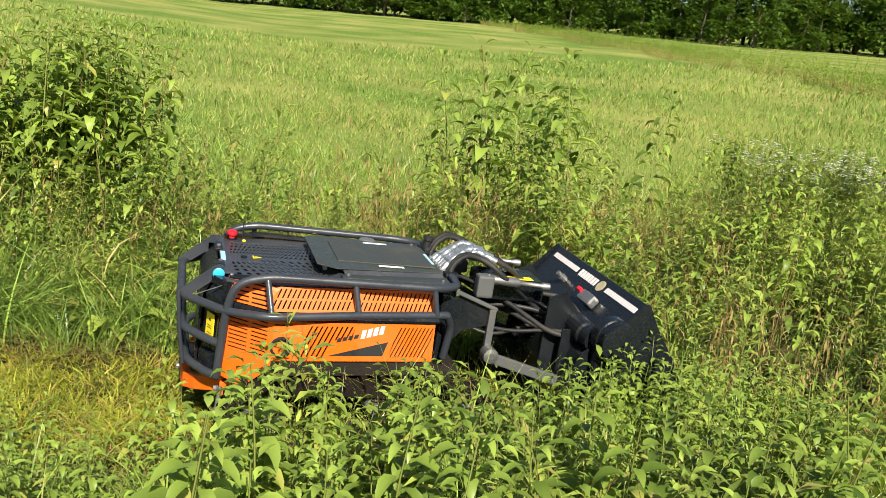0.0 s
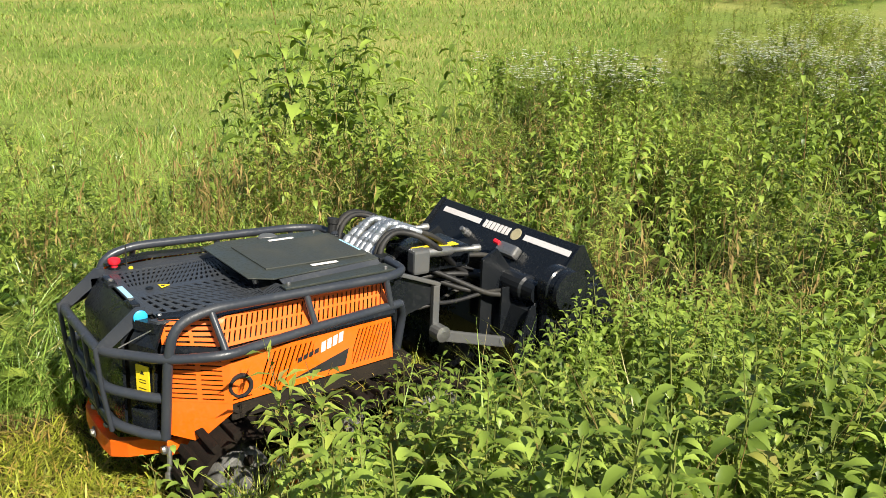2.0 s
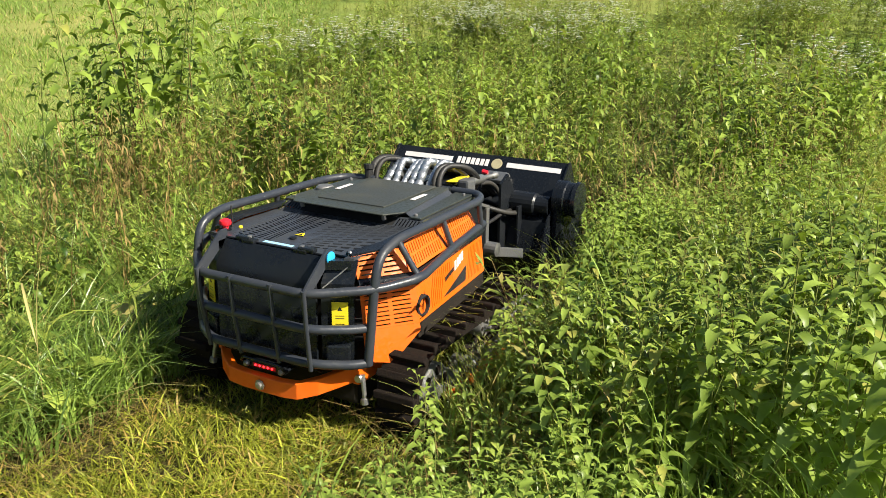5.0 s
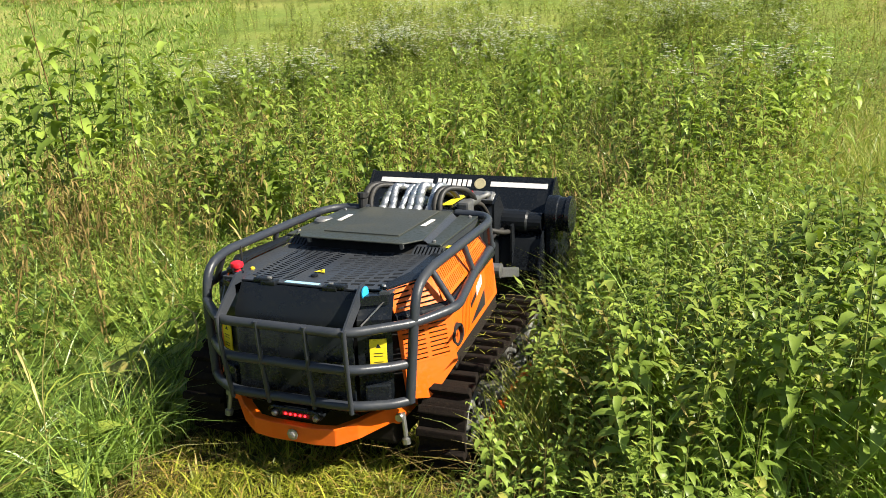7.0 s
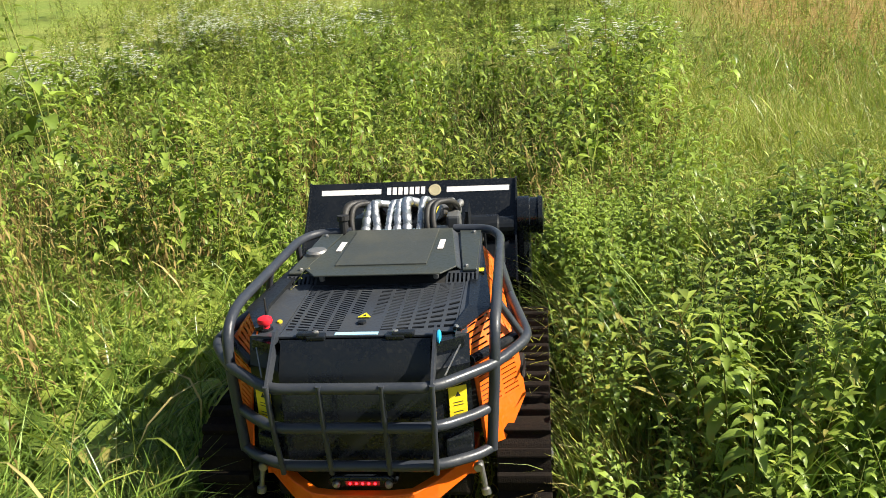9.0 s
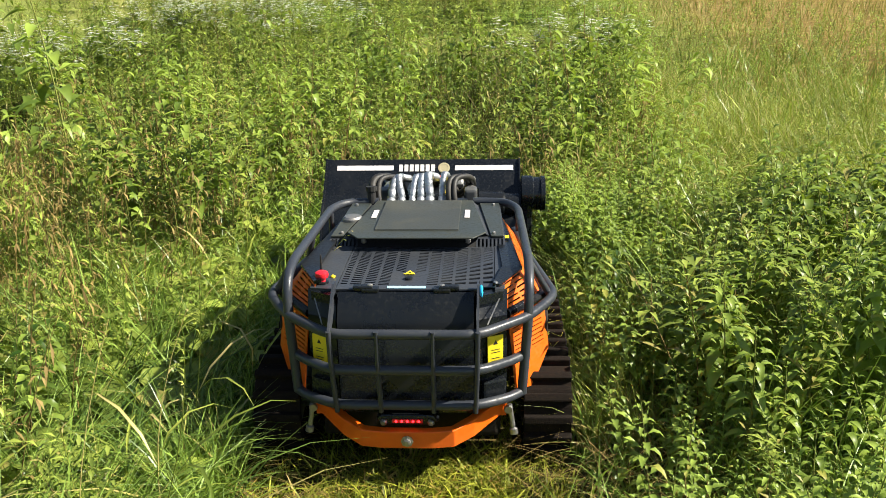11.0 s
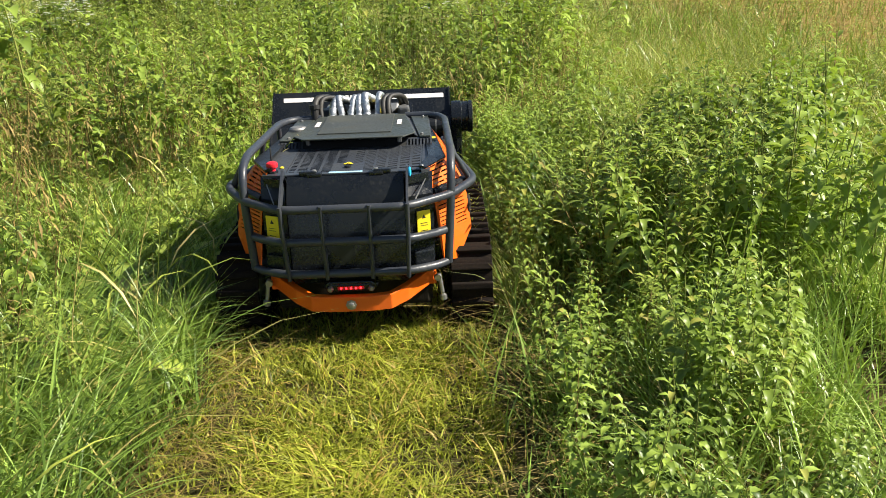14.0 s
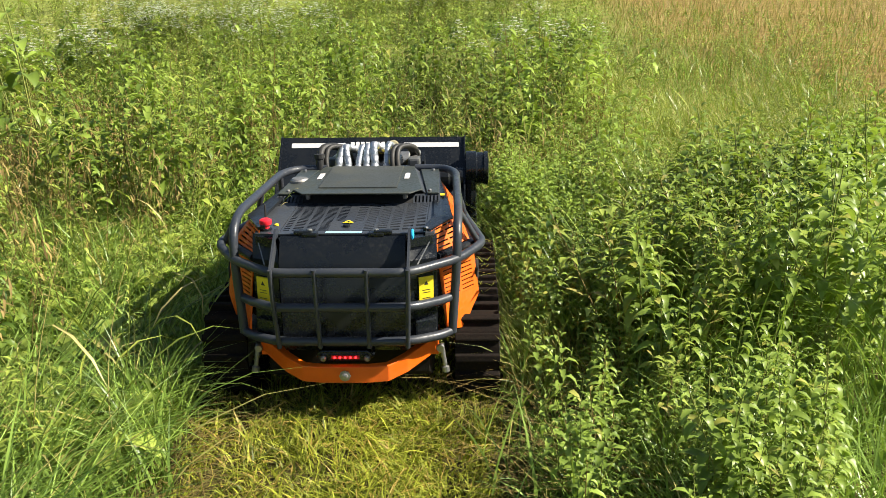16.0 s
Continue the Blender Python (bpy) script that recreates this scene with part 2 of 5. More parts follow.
def slab(bm, pts, vec):
    """A flat polygon with thickness along vec."""
    f = bm.faces.new([bm.verts.new(p) for p in pts])
    r = bmesh.ops.extrude_face_region(bm, geom=[f])
    bmesh.ops.translate(bm, vec=vec, verts=[g for g in r["geom"] if isinstance(g, bmesh.types.BMVert)])
    bmesh.ops.recalc_face_normals(bm, faces=bm.faces[:])
    return bm


def rounded(pts, rad):
    pts = [Vector(p) for p in pts]
    out = [pts[0]]
    for a, b, c in zip(pts, pts[1:], pts[2:]):
        d1, d2 = a - b, c - b
        r = min(rad, d1.length * 0.49, d2.length * 0.49)
        s, e = b + d1.normalized() * r, b + d2.normalized() * r
        for i in range(6):
            t = i / 5
            out.append((1 - t) ** 2 * s + 2 * t * (1 - t) * b + t * t * e)
    return out + [pts[-1]]


def tube(bm, pts, r, seg=12, rad=0.05, wave=0.0):
    pts = rounded(pts, rad) if rad else [Vector(p) for p in pts]
    keep = [pts[0]]
    for p in pts[1:]:
        if (p - keep[-1]).length > 1e-4:
            keep.append(p)
    pts = keep
    rings, up = [], None
    for i, p in enumerate(pts):
        d = (pts[min(i + 1, len(pts) - 1)] - pts[max(i - 1, 0)]).normalized()
        if up is None:
            up = d.orthogonal().normalized()
        up = (up - d * up.dot(d)).normalized()
        side = d.cross(up)
        rr = r * (1 + wave * math.sin(i * 2.1))
        rings.append([bm.verts.new(p + (up * math.cos(a) + side * math.sin(a)) * rr) for a in (k * math.tau / seg for k in range(seg))])
    for a, b in zip(rings, rings[1:]):
        for k in range(seg):
            bm.faces.new((a[k], a[(k + 1) % seg], b[(k + 1) % seg], b[k]))
    bm.faces.new(rings[0][::-1]), bm.faces.new(rings[-1])
    return bm


def tubed(pts, r, seg=12, rad=0.05, wave=0.0):
    bm = tube(bmesh.new(), pts, r, seg, rad, wave)
    bmesh.ops.recalc_face_normals(bm, faces=bm.faces[:])
    return bm


def lathe(profile, origin, axis, seg=24):
    """Turned body: profile of (radius, along) about axis from origin."""
    bm = bmesh.new()
    q = Vector((0, 0, 1)).rotation_difference(Vector(axis).normalized()).to_matrix()
    rings = []
    for r, h in profile:
        rings.append([bm.verts.new(Vector(origin) + q @ Vector((max(r, 1e-4) * math.cos(a), max(r, 1e-4) * math.sin(a), h))) for a in (k * math.tau / seg for k in range(seg))])
    for a, b in zip(rings, rings[1:]):
        for k in range(seg):
            bm.faces.new((a[k], a[(k + 1) % seg], b[(k + 1) % seg], b[k]))
    bm.faces.new(rings[0][::-1]), bm.faces.new(rings[-1])
    bmesh.ops.recalc_face_normals(bm, faces=bm.faces[:])
    return bm


def slotted(place, u_breaks, v_breaks, is_slot, shear=0.0, thick=0.004):
    """A sheet with real slots. place(u, v) gives the surface; inner breaks lean by shear."""
    bm = bmesh.new()
    nu, nv, cells = len(u_breaks), len(v_breaks), {}
    vm = (v_breaks[0] + v_breaks[-1]) / 2

    def vert(i, j):
        if (i, j) not in cells:
            u, v = u_breaks[i], v_breaks[j]
            if 0 < i < nu - 1:
                u = min(max(u + shear * (v - vm), u_breaks[0] + 0.002), u_breaks[-1] - 0.002)
            cells[i, j] = bm.verts.new(place(u, v))
        return cells[i, j]

    for i in range(nu - 1):
        for j in range(nv - 1):
            if not is_slot(i, j):
                bm.faces.new((vert(i, j), vert(i + 1, j), vert(i + 1, j + 1), vert(i, j + 1)))
    bm.normal_update()
    bmesh.ops.recalc_face_normals(bm, faces=bm.faces[:])
    bmesh.ops.solidify(bm, geom=bm.faces[:], thickness=thick)
    return bm


def slot_breaks(a, b, count, share=0.5, margin=0.0):
    """Breaks for count evenly spaced slots between a and b; slots are the odd cells."""
    step, out = (b - a - 2 * margin) / count, [a]
    for k in range(count):
        c = a + margin + step * (k + 0.5)
        out += [c - step * share / 2, c + step * share / 2]
    return out + [b]


def odd(i):
    return i % 2 == 1


mower = new("robot_mower")
tagged(mower, "orange and black tracked robot mower in long grass", "robot mower")

# body tub, and a near-black filler painted as the shade inside
part("chassis", boxed((-0.33, -0.60, 0.14), (0.33, 0.42, 0.40), 0.02), M_MUD, mower, "mud-brown steel chassis tub")
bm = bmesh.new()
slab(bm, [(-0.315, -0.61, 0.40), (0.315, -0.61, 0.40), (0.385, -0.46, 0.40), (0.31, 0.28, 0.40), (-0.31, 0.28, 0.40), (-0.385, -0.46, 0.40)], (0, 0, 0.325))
part("dark_bay_fill", bm, M_INSIDE, mower, "near-black filler block painted as the shade behind the slotted panels")

PANEL_Z0, PANEL_Z1, PANEL_Z2, PANEL_Z3 = 0.465, 0.625, 0.662, 0.752


def side_x(y, z):
    """Half width of the orange side skin at y; the upper skin leans in."""
    if y < -0.44:
        x = 0.352 + (y + 0.62) / 0.18 * 0.133
    else:
        x = 0.485 - (y + 0.44) / 0.70 * 0.072
    return x + 0.004 - max(0.0, z - 0.64) * (0.30 + 0.45 * min(1.0, max(0.0, (y + 0.62) / 0.18))) + max(0.0, 0.62 - z) * 0.12


for s in (1, -1):
    def skin(u, v, s=s):
        return (s * side_x(u, v), u, v)

    # lower skin: rear corner with level slots, then leaning slots, a plain field and leaning slots
    part("side_panel", slotted(skin, [-0.62, -0.607, -0.535, -0.522, -0.462, -0.44, -0.44 + 0.002, -0.365, -0.335], slot_breaks(PANEL_Z0, PANEL_Z1, 9, 0.32, 0.004),
                               lambda i, j: odd(j) and (i in (1, 3) or (i == 6 and (j < 3 or j > 15)))), M_ORANGE, mower, "orange slotted corner panel")
    part("side_panel", slotted(skin, slot_breaks(-0.335, -0.10, 10, 0.36, 0.012), [PANEL_Z0, 0.482, 0.545, 0.552, 0.610, PANEL_Z1],
                               lambda i, j: odd(i) and (j in (1, 2, 3) if i < 12 else j == 3), 0.45), M_ORANGE, mower, "orange panel with leaning slots")
    part("side_panel", slotted(skin, [-0.10, -0.05, 0.0, 0.05], [PANEL_Z0, PANEL_Z1], lambda i, j: False), M_ORANGE, mower, "plain orange panel")
    part("side_panel", slotted(skin, slot_breaks(0.05, 0.25, 10, 0.36, 0.012), [PANEL_Z0, 0.482, 0.545, 0.552, 0.610, PANEL_Z1],
                               lambda i, j: odd(i) and j in (1, 2, 3), 0.45), M_ORANGE, mower, "orange panel with leaning slots")
    # skirt under the rear corner
    bm = bmesh.new()
    slab(bm, [(s * side_x(y, z), y, z) for y, z in ((-0.62, 0.466), (-0.44, 0.466), (-0.44, 0.435), (-0.54, 0.325), (-0.62, 0.345))], (-s * 0.006, 0, 0))
    part("skirt", bm, M_ORANGE, mower, "orange skirt under the corner panel")
    # added strip, no real fender: mud and shade of the gap over the track
    bm = bmesh.new()
    slab(bm, [(s * (side_x(y, z) - 0.012), y, z) for y, z in ((-0.44, 0.462), (0.26, 0.462), (0.26, 0.40), (-0.44, 0.40))], (-s * 0.02, 0, 0))
    part("gap_strip", bm, M_MUD, mower, "muddy black strip filling the shaded gap over the track")
    # upper skin
    part("side_panel", slotted(skin, [-0.62, -0.605, -0.54, -0.53, -0.47, -0.455], slot_breaks(PANEL_Z2, PANEL_Z3, 5, 0.34, 0.003), lambda i, j: odd(i) and odd(j)), M_ORANGE, mower, "orange slotted corner panel")
    for a, b, k in ((-0.455, -0.105, 16), (-0.095, 0.25, 16)):
        part("side_panel", slotted(skin, slot_breaks(a, b, k, 0.32, 0.012), [PANEL_Z2, 0.672, 0.702, 0.709, 0.740, PANEL_Z3],
                                   lambda i, j: odd(i) and j in (1, 3), 0.5), M_ORANGE, mower, "orange panel with leaning slots")
    # sill between the skins and shoulder above
    bm = bmesh.new()
    tube(bm, [(s * (side_x(y, 0.64) - 0.006), y, 0.643) for y in (-0.62, -0.44, 0.26)], 0.017, 8, 0)
    part("sill", bm, M_BLACK, mower, "black sill between the orange panels")
    bm = bmesh.new()
    a = [(s * (side_x(y, PANEL_Z3) + 0.004), y, PANEL_Z3) for y in (-0.62, -0.44, 0.26)]
    b = [(s * x, y, 0.758) for x, y in ((0.30, -0.62), (0.335, -0.44), (0.30, 0.26))]
    for k in range(2):
        bm.faces.new([bm.verts.new(p) for p in (a[k], a[k + 1], b[k + 1], b[k])])
    bmesh.ops.remove_doubles(bm, verts=bm.verts[:], dist=1e-5)
    bmesh.ops.solidify(bm, geom=bm.faces[:], thickness=0.012)
    part("shoulder", bm, M_BLACK, mower, "black shoulder plate above the orange panel")
    # exhaust, name bars and dart on the side
    x0 = side_x(-0.405, 0.52)
    part("exhaust", lathe([(0.043, -0.02), (0.043, 0.012), (0.038, 0.015), (0.032, 0.013), (0.032, -0.03)], (s * (x0 - 0.004), -0.405, 0.522), (s, -0.08, 0)), M_INSIDE, mower, "round sooty exhaust outlet")
    bm = bmesh.new()
    slab(bm, [(s * (side_x(y, z) + 0.0025), y, z) for y, z in ((-0.205, 0.489), (0.025, 0.489), (0.045, 0.548))], (-s * 0.003, 0, 0))
    part("dart", bm, M_INK, mower, "black dart-shaped sticker")
    for k in range(4):
        bm = bmesh.new()
        y0 = -0.078 + k * 0.026
        slab(bm, [(s * (side_x(y, z) + 0.0025), y, z) for y, z in ((y0, 0.560 + k * 0.006), (y0 + 0.019, 0.564 + k * 0.006), (y0 + 0.025, 0.600 + k * 0.006), (y0 + 0.006, 0.596 + k * 0.006))], (-s * 0.003, 0, 0))
        part("name_bar", bm, M_WHITE, mower, "white printed bar")
    for k in range(4):
        bm = bmesh.new()
        y0 = -0.178 + k * 0.024
        slab(bm, [(s * (side_x(y, z) + 0.0025), y, z) for y, z in ((y0, 0.545 + k * 0.005), (y0 + 0.018, 0.549 + k * 0.005), (y0 + 0.022, 0.565 + k * 0.005), (y0 + 0.004, 0.561 + k * 0.005))], (-s * 0.003, 0, 0))
        part("name_bar", bm, M_INK, mower, "dark printed bar")

# rear door, corner faces and inside edge
door = [(-0.655, 0.735), (-0.712, 0.650), (-0.715, 0.33), (-0.690, 0.30)]
bm = bmesh.new()
for (y0, z0), (y1, z1) in zip(door, door[1:]):
    bm.faces.new([bm.verts.new(p) for p in ((-0.235, y0, z0), (0.235, y0, z0), (0.235, y1, z1), (-0.235, y1, z1))])
bmesh.ops.remove_doubles(bm, verts=bm.verts[:], dist=1e-5)
bmesh.ops.solidify(bm, geom=bm.faces[:], thickness=0.01)
rear_door = part("rear_door", bm, M_BLACK, mower, "glossy black rear door", 40)
part("plate", boxed((-0.012, -0.7195, 0.585), (0.012, -0.7165, 0.61), 0.001), M_GREYARM, rear_door, "small grey plate")
for s in (1, -1):
    bm = bmesh.new()
    pts = [((0.243, -0.652), 0.735), ((0.243, -0.700), 0.650), ((0.243, -0.705), 0.32)], [((0.350, -0.615), 0.735), ((0.350, -0.645), 0.650), ((0.350, -0.65), 0.32)]
    for k in range(2):
        bm.faces.new([bm.verts.new((s * p[0][0], p[0][1], p[1])) for p in (pts[0][k], pts[1][k], pts[1][k + 1], pts[0][k + 1])])
    bmesh.ops.remove_doubles(bm, verts=bm.verts[:], dist=1e-5)
    bmesh.ops.solidify(bm, geom=bm.faces[:], thickness=-0.012 * s)
    part("corner_panel", bm, M_BLACK, mower, "black corner panel beside the rear door")
    bm = bmesh.new()
    slab(bm, [(s * 0.246, -0.645, 0.700), (s * 0.246, -0.690, 0.700), (s * 0.335, -0.640, 0.700), (s * 0.340, -0.600, 0.700)], (0, 0, 0.034))
    part("corner_ledge", bm, M_BLACK, mower, "flat black corner ledge")
    turn = pose(s * 0.306, -0.672, 0.53, 0, 0, s * 27)
    lab = part("warning_label", boxed((-0.030, -0.0085, -0.054), (0.030, -0.0035, 0.054), 0.001, turn), M_YELLOW, mower, "yellow warning label")
    bm = bmesh.new()
    slab(bm, [turn @ Vector(p) for p in ((-0.009, -0.0092, 0.022), (0.009, -0.0092, 0.022), (0, -0.0092, 0.038))], turn.to_3x3() @ Vector((0, 0.001, 0)))
    part("symbol", bm, M_INK, lab, "black triangular symbol")
    for z in (0.002, -0.008, -0.030, -0.040):
        part("print_bar", boxed((-0.016, -0.0095, z - 0.0010), (0.016, -0.0084, z + 0.0010), 0, turn), M_INK, lab)
    part("corner_box", boxed((-0.045, -0.02, -0.045), (0.045, 0.02, 0.045), 0.008, pose(s * 0.300, -0.676, 0.375, 0, 0, s * 27)), M_BLACK, mower, "small black box on the corner")
    # gusset strap from deck to guard
    bm = bmesh.new()
    slab(bm, [(s * 0.340, -0.60, 0.738), (s * 0.344, -0.60, 0.738), (s * 0.284, -0.745, 0.654), (s * 0.280, -0.745, 0.654)], (0, 0, -0.003))
    part("gusset", bm, M_STEEL, mower, "bare steel edge of the corner gusset")

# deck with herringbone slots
# near-black sheet added under the grille to paint the shade in its slots
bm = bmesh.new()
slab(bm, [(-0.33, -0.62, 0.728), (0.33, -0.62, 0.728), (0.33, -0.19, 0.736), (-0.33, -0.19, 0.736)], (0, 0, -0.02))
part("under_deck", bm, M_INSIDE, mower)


def deck(u, v):
    return (u, v, 0.741 + (v + 0.64) * 0.02)


for s in (1, -1):
    inner = 0.308 if s > 0 else 0.249
    vb = slot_breaks(-0.615, -0.20, 15 if s > 0 else 24, 0.46, 0.012)

    def herring(u, v, s=s):
        k = min(1.0, (v + 0.615) / 0.15, (-0.20 - v) / 0.15)
        return deck(s * u, v + max(0, k) * (0.68 if s > 0 else 0.55) * (u - 0.12))

    part("deck_grille", slotted(herring, [0.0, 0.018, 0.055, 0.066, 0.105, 0.116, 0.155, 0.166, 0.205, 0.216, 0.255, 0.266, 0.300, 0.306] if s > 0 else [0.0, 0.018, 0.055, 0.066, 0.105, 0.116, 0.155, 0.166, 0.205, 0.216, 0.240, 0.247], vb, lambda i, j: odd(i) and odd(j) and not (i == 1 and vb[j] < -0.43), 0.0), M_HOOD, mower, "black deck grille with leaning slots")
    bm = bmesh.new()
    slab(bm, [(s * inner, -0.645, 0.743), (s * 0.340, -0.63, 0.742), (s * 0.350, -0.44, 0.745), (s * 0.340, -0.19, 0.750), (s * inner, -0.19, 0.752)], (0, 0, -0.01))
    part("deck_side", bm, M_HOOD, mower, "black deck edge plate")
    part("hinge", boxed((s * 0.125 - 0.03, -0.668, 0.735), (s * 0.125 + 0.03, -0.632, 0.752), 0.005), M_BLACK, mower, "black rear door hinge")
    part("bolt", lathe([(0.010, 0), (0.010, 0.010), (0.006, 0.012)], (s * 0.125, -0.65, 0.752), (0, 0, 1), 8), M_STEEL, mower, "hinge bolt")
part("deck_front_edge", boxed((-0.247, -0.648, 0.737), (0.247, -0.614, 0.745), 0.002), M_HOOD, mower)
part("strip_label", boxed((-0.068, -0.645, 0.7455), (0.068, -0.624, 0.7475), 0.0005), M_PALEBLUE, mower, "pale blue strip label")
lab = bmesh.new()
slab(lab, [(-0.022, -0.507, 0.7475), (0.022, -0.507, 0.7475), (0, -0.468, 0.7475)], (0, 0, 0.0015))
lab = part("hot_label", lab, M_YELLOW, mower, "yellow warning triangle sticker")
bm = bmesh.new()
slab(bm, [(-0.008, -0.501, 0.7491), (0.008, -0.501, 0.7491), (0, -0.483, 0.7491)], (0, 0, 0.0008))
part("symbol", bm, M_INK, lab)
part("deck_lock", lathe([(0.014, 0), (0.014, 0.006), (0.007, 0.008)], (0, -0.545, 0.745), (0, 0, 1), 12), M_BLACK, mower, "round black deck lock")
stop = part("stop_button", lathe([(0.014, 0), (0.014, 0.022), (0.022, 0.024), (0.025, 0.032), (0.023, 0.042), (0.012, 0.048)], (-0.305, -0.585, 0.741), (0, 0, 1), 20), M_RED, mower, "red mushroom stop button", 35)
part("collar", lathe([(0.024, 0), (0.024, 0.008), (0.016, 0.01)], (-0.305, -0.585, 0.741), (0, 0, 1), 20), M_BLACK, stop)
part("antenna", lathe([(0.006, 0), (0.004, 0.01), (0.003, 0.085), (0.001, 0.088)], (-0.315, -0.535, 0.745), (0, 0, 1), 8), M_INK, mower, "short black antenna")
part("key_switch", lathe([(0.009, 0), (0.009, 0.006), (0.004, 0.009)], (-0.275, -0.53, 0.744), (0, 0, 1), 12), M_YELLOW, mower, "small yellow key switch")
part("filler_cap", lathe([(0.016, -0.004), (0.023, 0.0), (0.024, 0.002), (0.024, 0.006), (0.019, 0.009), (0.004, 0.010)], (0.257, -0.660, 0.740), (1, 0, 0.0), 18), M_BLUE, mower, "round blue cap on the guard gusset", 35)
part("deck_bolt", lathe([(0.010, 0), (0.010, 0.012), (0.006, 0.02)], (0.31, -0.61, 0.74), (0, 0, 1), 8), M_STEEL, mower, "bright deck bolt")
part("latch", boxed((0.115, -0.665, 0.742), (0.185, -0.635, 0.76), 0.006), M_BLACK, mower, "black door latch")
part("latch", boxed((-0.185, -0.665, 0.742), (-0.115, -0.635, 0.76), 0.006), M_BLACK, mower, "black door latch")

# upper deck, sloped vent face and raised hood
bm = bmesh.new()
slab(bm, [(-0.35, -0.155, 0.775), (0.35, -0.155, 0.775), (0.335, 0.33, 0.775), (-0.335, 0.33, 0.775)], (0, 0, -0.03))
part("upper_deck", bm, M_HOOD, mower, "black upper deck plate")
for s in (1, -1):
    part("vent_face", slotted(lambda u, v, s=s: (s * u, -0.205 + v * 0.05, 0.748 + v * 0.027), slot_breaks(0.235, 0.35, 7, 0.5, 0.004), [0, 0.12, 0.88, 1.0], lambda i, j: odd(i) and j == 1, 0.0, 0.003), M_HOOD, mower, "sloped black vent face with slots")
# near-black backing that gives the vent slots their shade by colour
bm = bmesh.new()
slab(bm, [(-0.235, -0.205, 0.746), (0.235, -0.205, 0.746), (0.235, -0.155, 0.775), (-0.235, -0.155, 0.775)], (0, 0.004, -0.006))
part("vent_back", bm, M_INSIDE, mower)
bm = bmesh.new()
slab(bm, [(-0.225, -0.255, 0.800), (0.225, -0.255, 0.800), (0.275, -0.175, 0.799), (0.215, 0.315, 0.795), (-0.215, 0.315, 0.795), (-0.275, -0.175, 0.799)], (0, 0, 0.006))
bmesh.ops.bevel(bm, geom=bm.edges[:], offset=0.002, segments=1, affect="EDGES")
hood = part("hood", bm, M_COVER, mower, "raised black hood plate with folded rear lip")
for s in (1, -1):
    bm = bmesh.new()
    slab(bm, [(s * 0.262, -0.150, 0.801), (s * 0.214, 0.310, 0.797), (s * 0.240, 0.310, 0.774), (s * 0.292, -0.135, 0.774)], (0, 0, -0.004))
    part("hood_side", bm, M_HOOD, hood, "sloped hood side")
    bm = bmesh.new()
    slab(bm, [(s * 0.294, -0.160, 0.776), (s * 0.345, -0.160, 0.776), (s * 0.330, 0.325, 0.776), (s * 0.243, 0.325, 0.776)], (0, 0, 0.009))
    bmesh.ops.bevel(bm, geom=bm.edges[:], offset=0.002, segments=1, affect="EDGES")
    part("cover_wing", bm, M_COVER, mower, "black cover plate beside the hood, olive sky sheen in its colour")
    for wy in (-0.13, 0.29):
        part("wing_bolt", lathe([(0.008, 0), (0.008, 0.006), (0.004, 0.009)], (s * 0.305, wy, 0.785), (0, 0, 1), 8), M_STEEL, mower)
    part("hood_strip", boxed((s * 0.195 - 0.011, 0.02, 0.8055), (s * 0.195 + 0.011, 0.135, 0.8075), 0.001), M_WHITE, hood, "scuffed white sticker")
    part("hood_bolt", lathe([(0.010, 0), (0.010, 0.02), (0.006, 0.024)], (s * 0.205, -0.215, 0.775), (0, -0.3, 1), 8), M_STEEL, hood)
part("inset", boxed((-0.170, -0.155, 0.8035), (0.165, 0.285, 0.810), 0.002), M_INSET, hood, "flat black inset panel, olive sky sheen in its colour")
part("strip_label", boxed((-0.085, 0.290, 0.8015), (0.085, 0.305, 0.804), 0.0005), M_PALEBLUE, hood, "pale blue strip label")
part("tank_cap", lathe([(0.042, 0), (0.042, 0.012), (0.034, 0.02), (0.01, 0.022)], (-0.290, 0.06, 0.783), (0, 0, 1), 24), M_STEEL, mower, "round steel tank cap", 35)
part("shoulder_label", boxed((0.345, -0.12, 0.7605), (0.368, -0.085, 0.763), 0.0005), M_YELLOW, mower, "small yellow sticker")

# tubular guard
R = 0.0175
guard = part("guard_hoop", tubed([(0.40, 0.30, 0.665), (0.455, -0.09, 0.66), (0.528, -0.47, 0.655), (0.43, -0.625, 0.637), (0.25, -0.80, 0.64), (-0.25, -0.80, 0.64), (-0.43, -0.625, 0.637), (-0.528, -0.47, 0.655), (-0.455, -0.09, 0.66), (-0.40, 0.30, 0.665)], R, 14, 0.06), M_GUARD, mower, "dark grey tubular guard hoop round the body", 60)
for z, zz, y0, x1, y1 in ((0.487, 0.502, -0.628, 0.25, -0.788), (0.350, 0.357, -0.636, 0.242, -0.764)):
    part("guard_hoop", tubed([(0.405, y0, z), (0.36, y0 - 0.05, z), (x1, y1, zz), (-x1, y1, zz), (-0.36, y0 - 0.05, z), (-0.405, y0, z)], R, 14, 0.06), M_GUARD, mower, "dark grey rear guard hoop", 60)
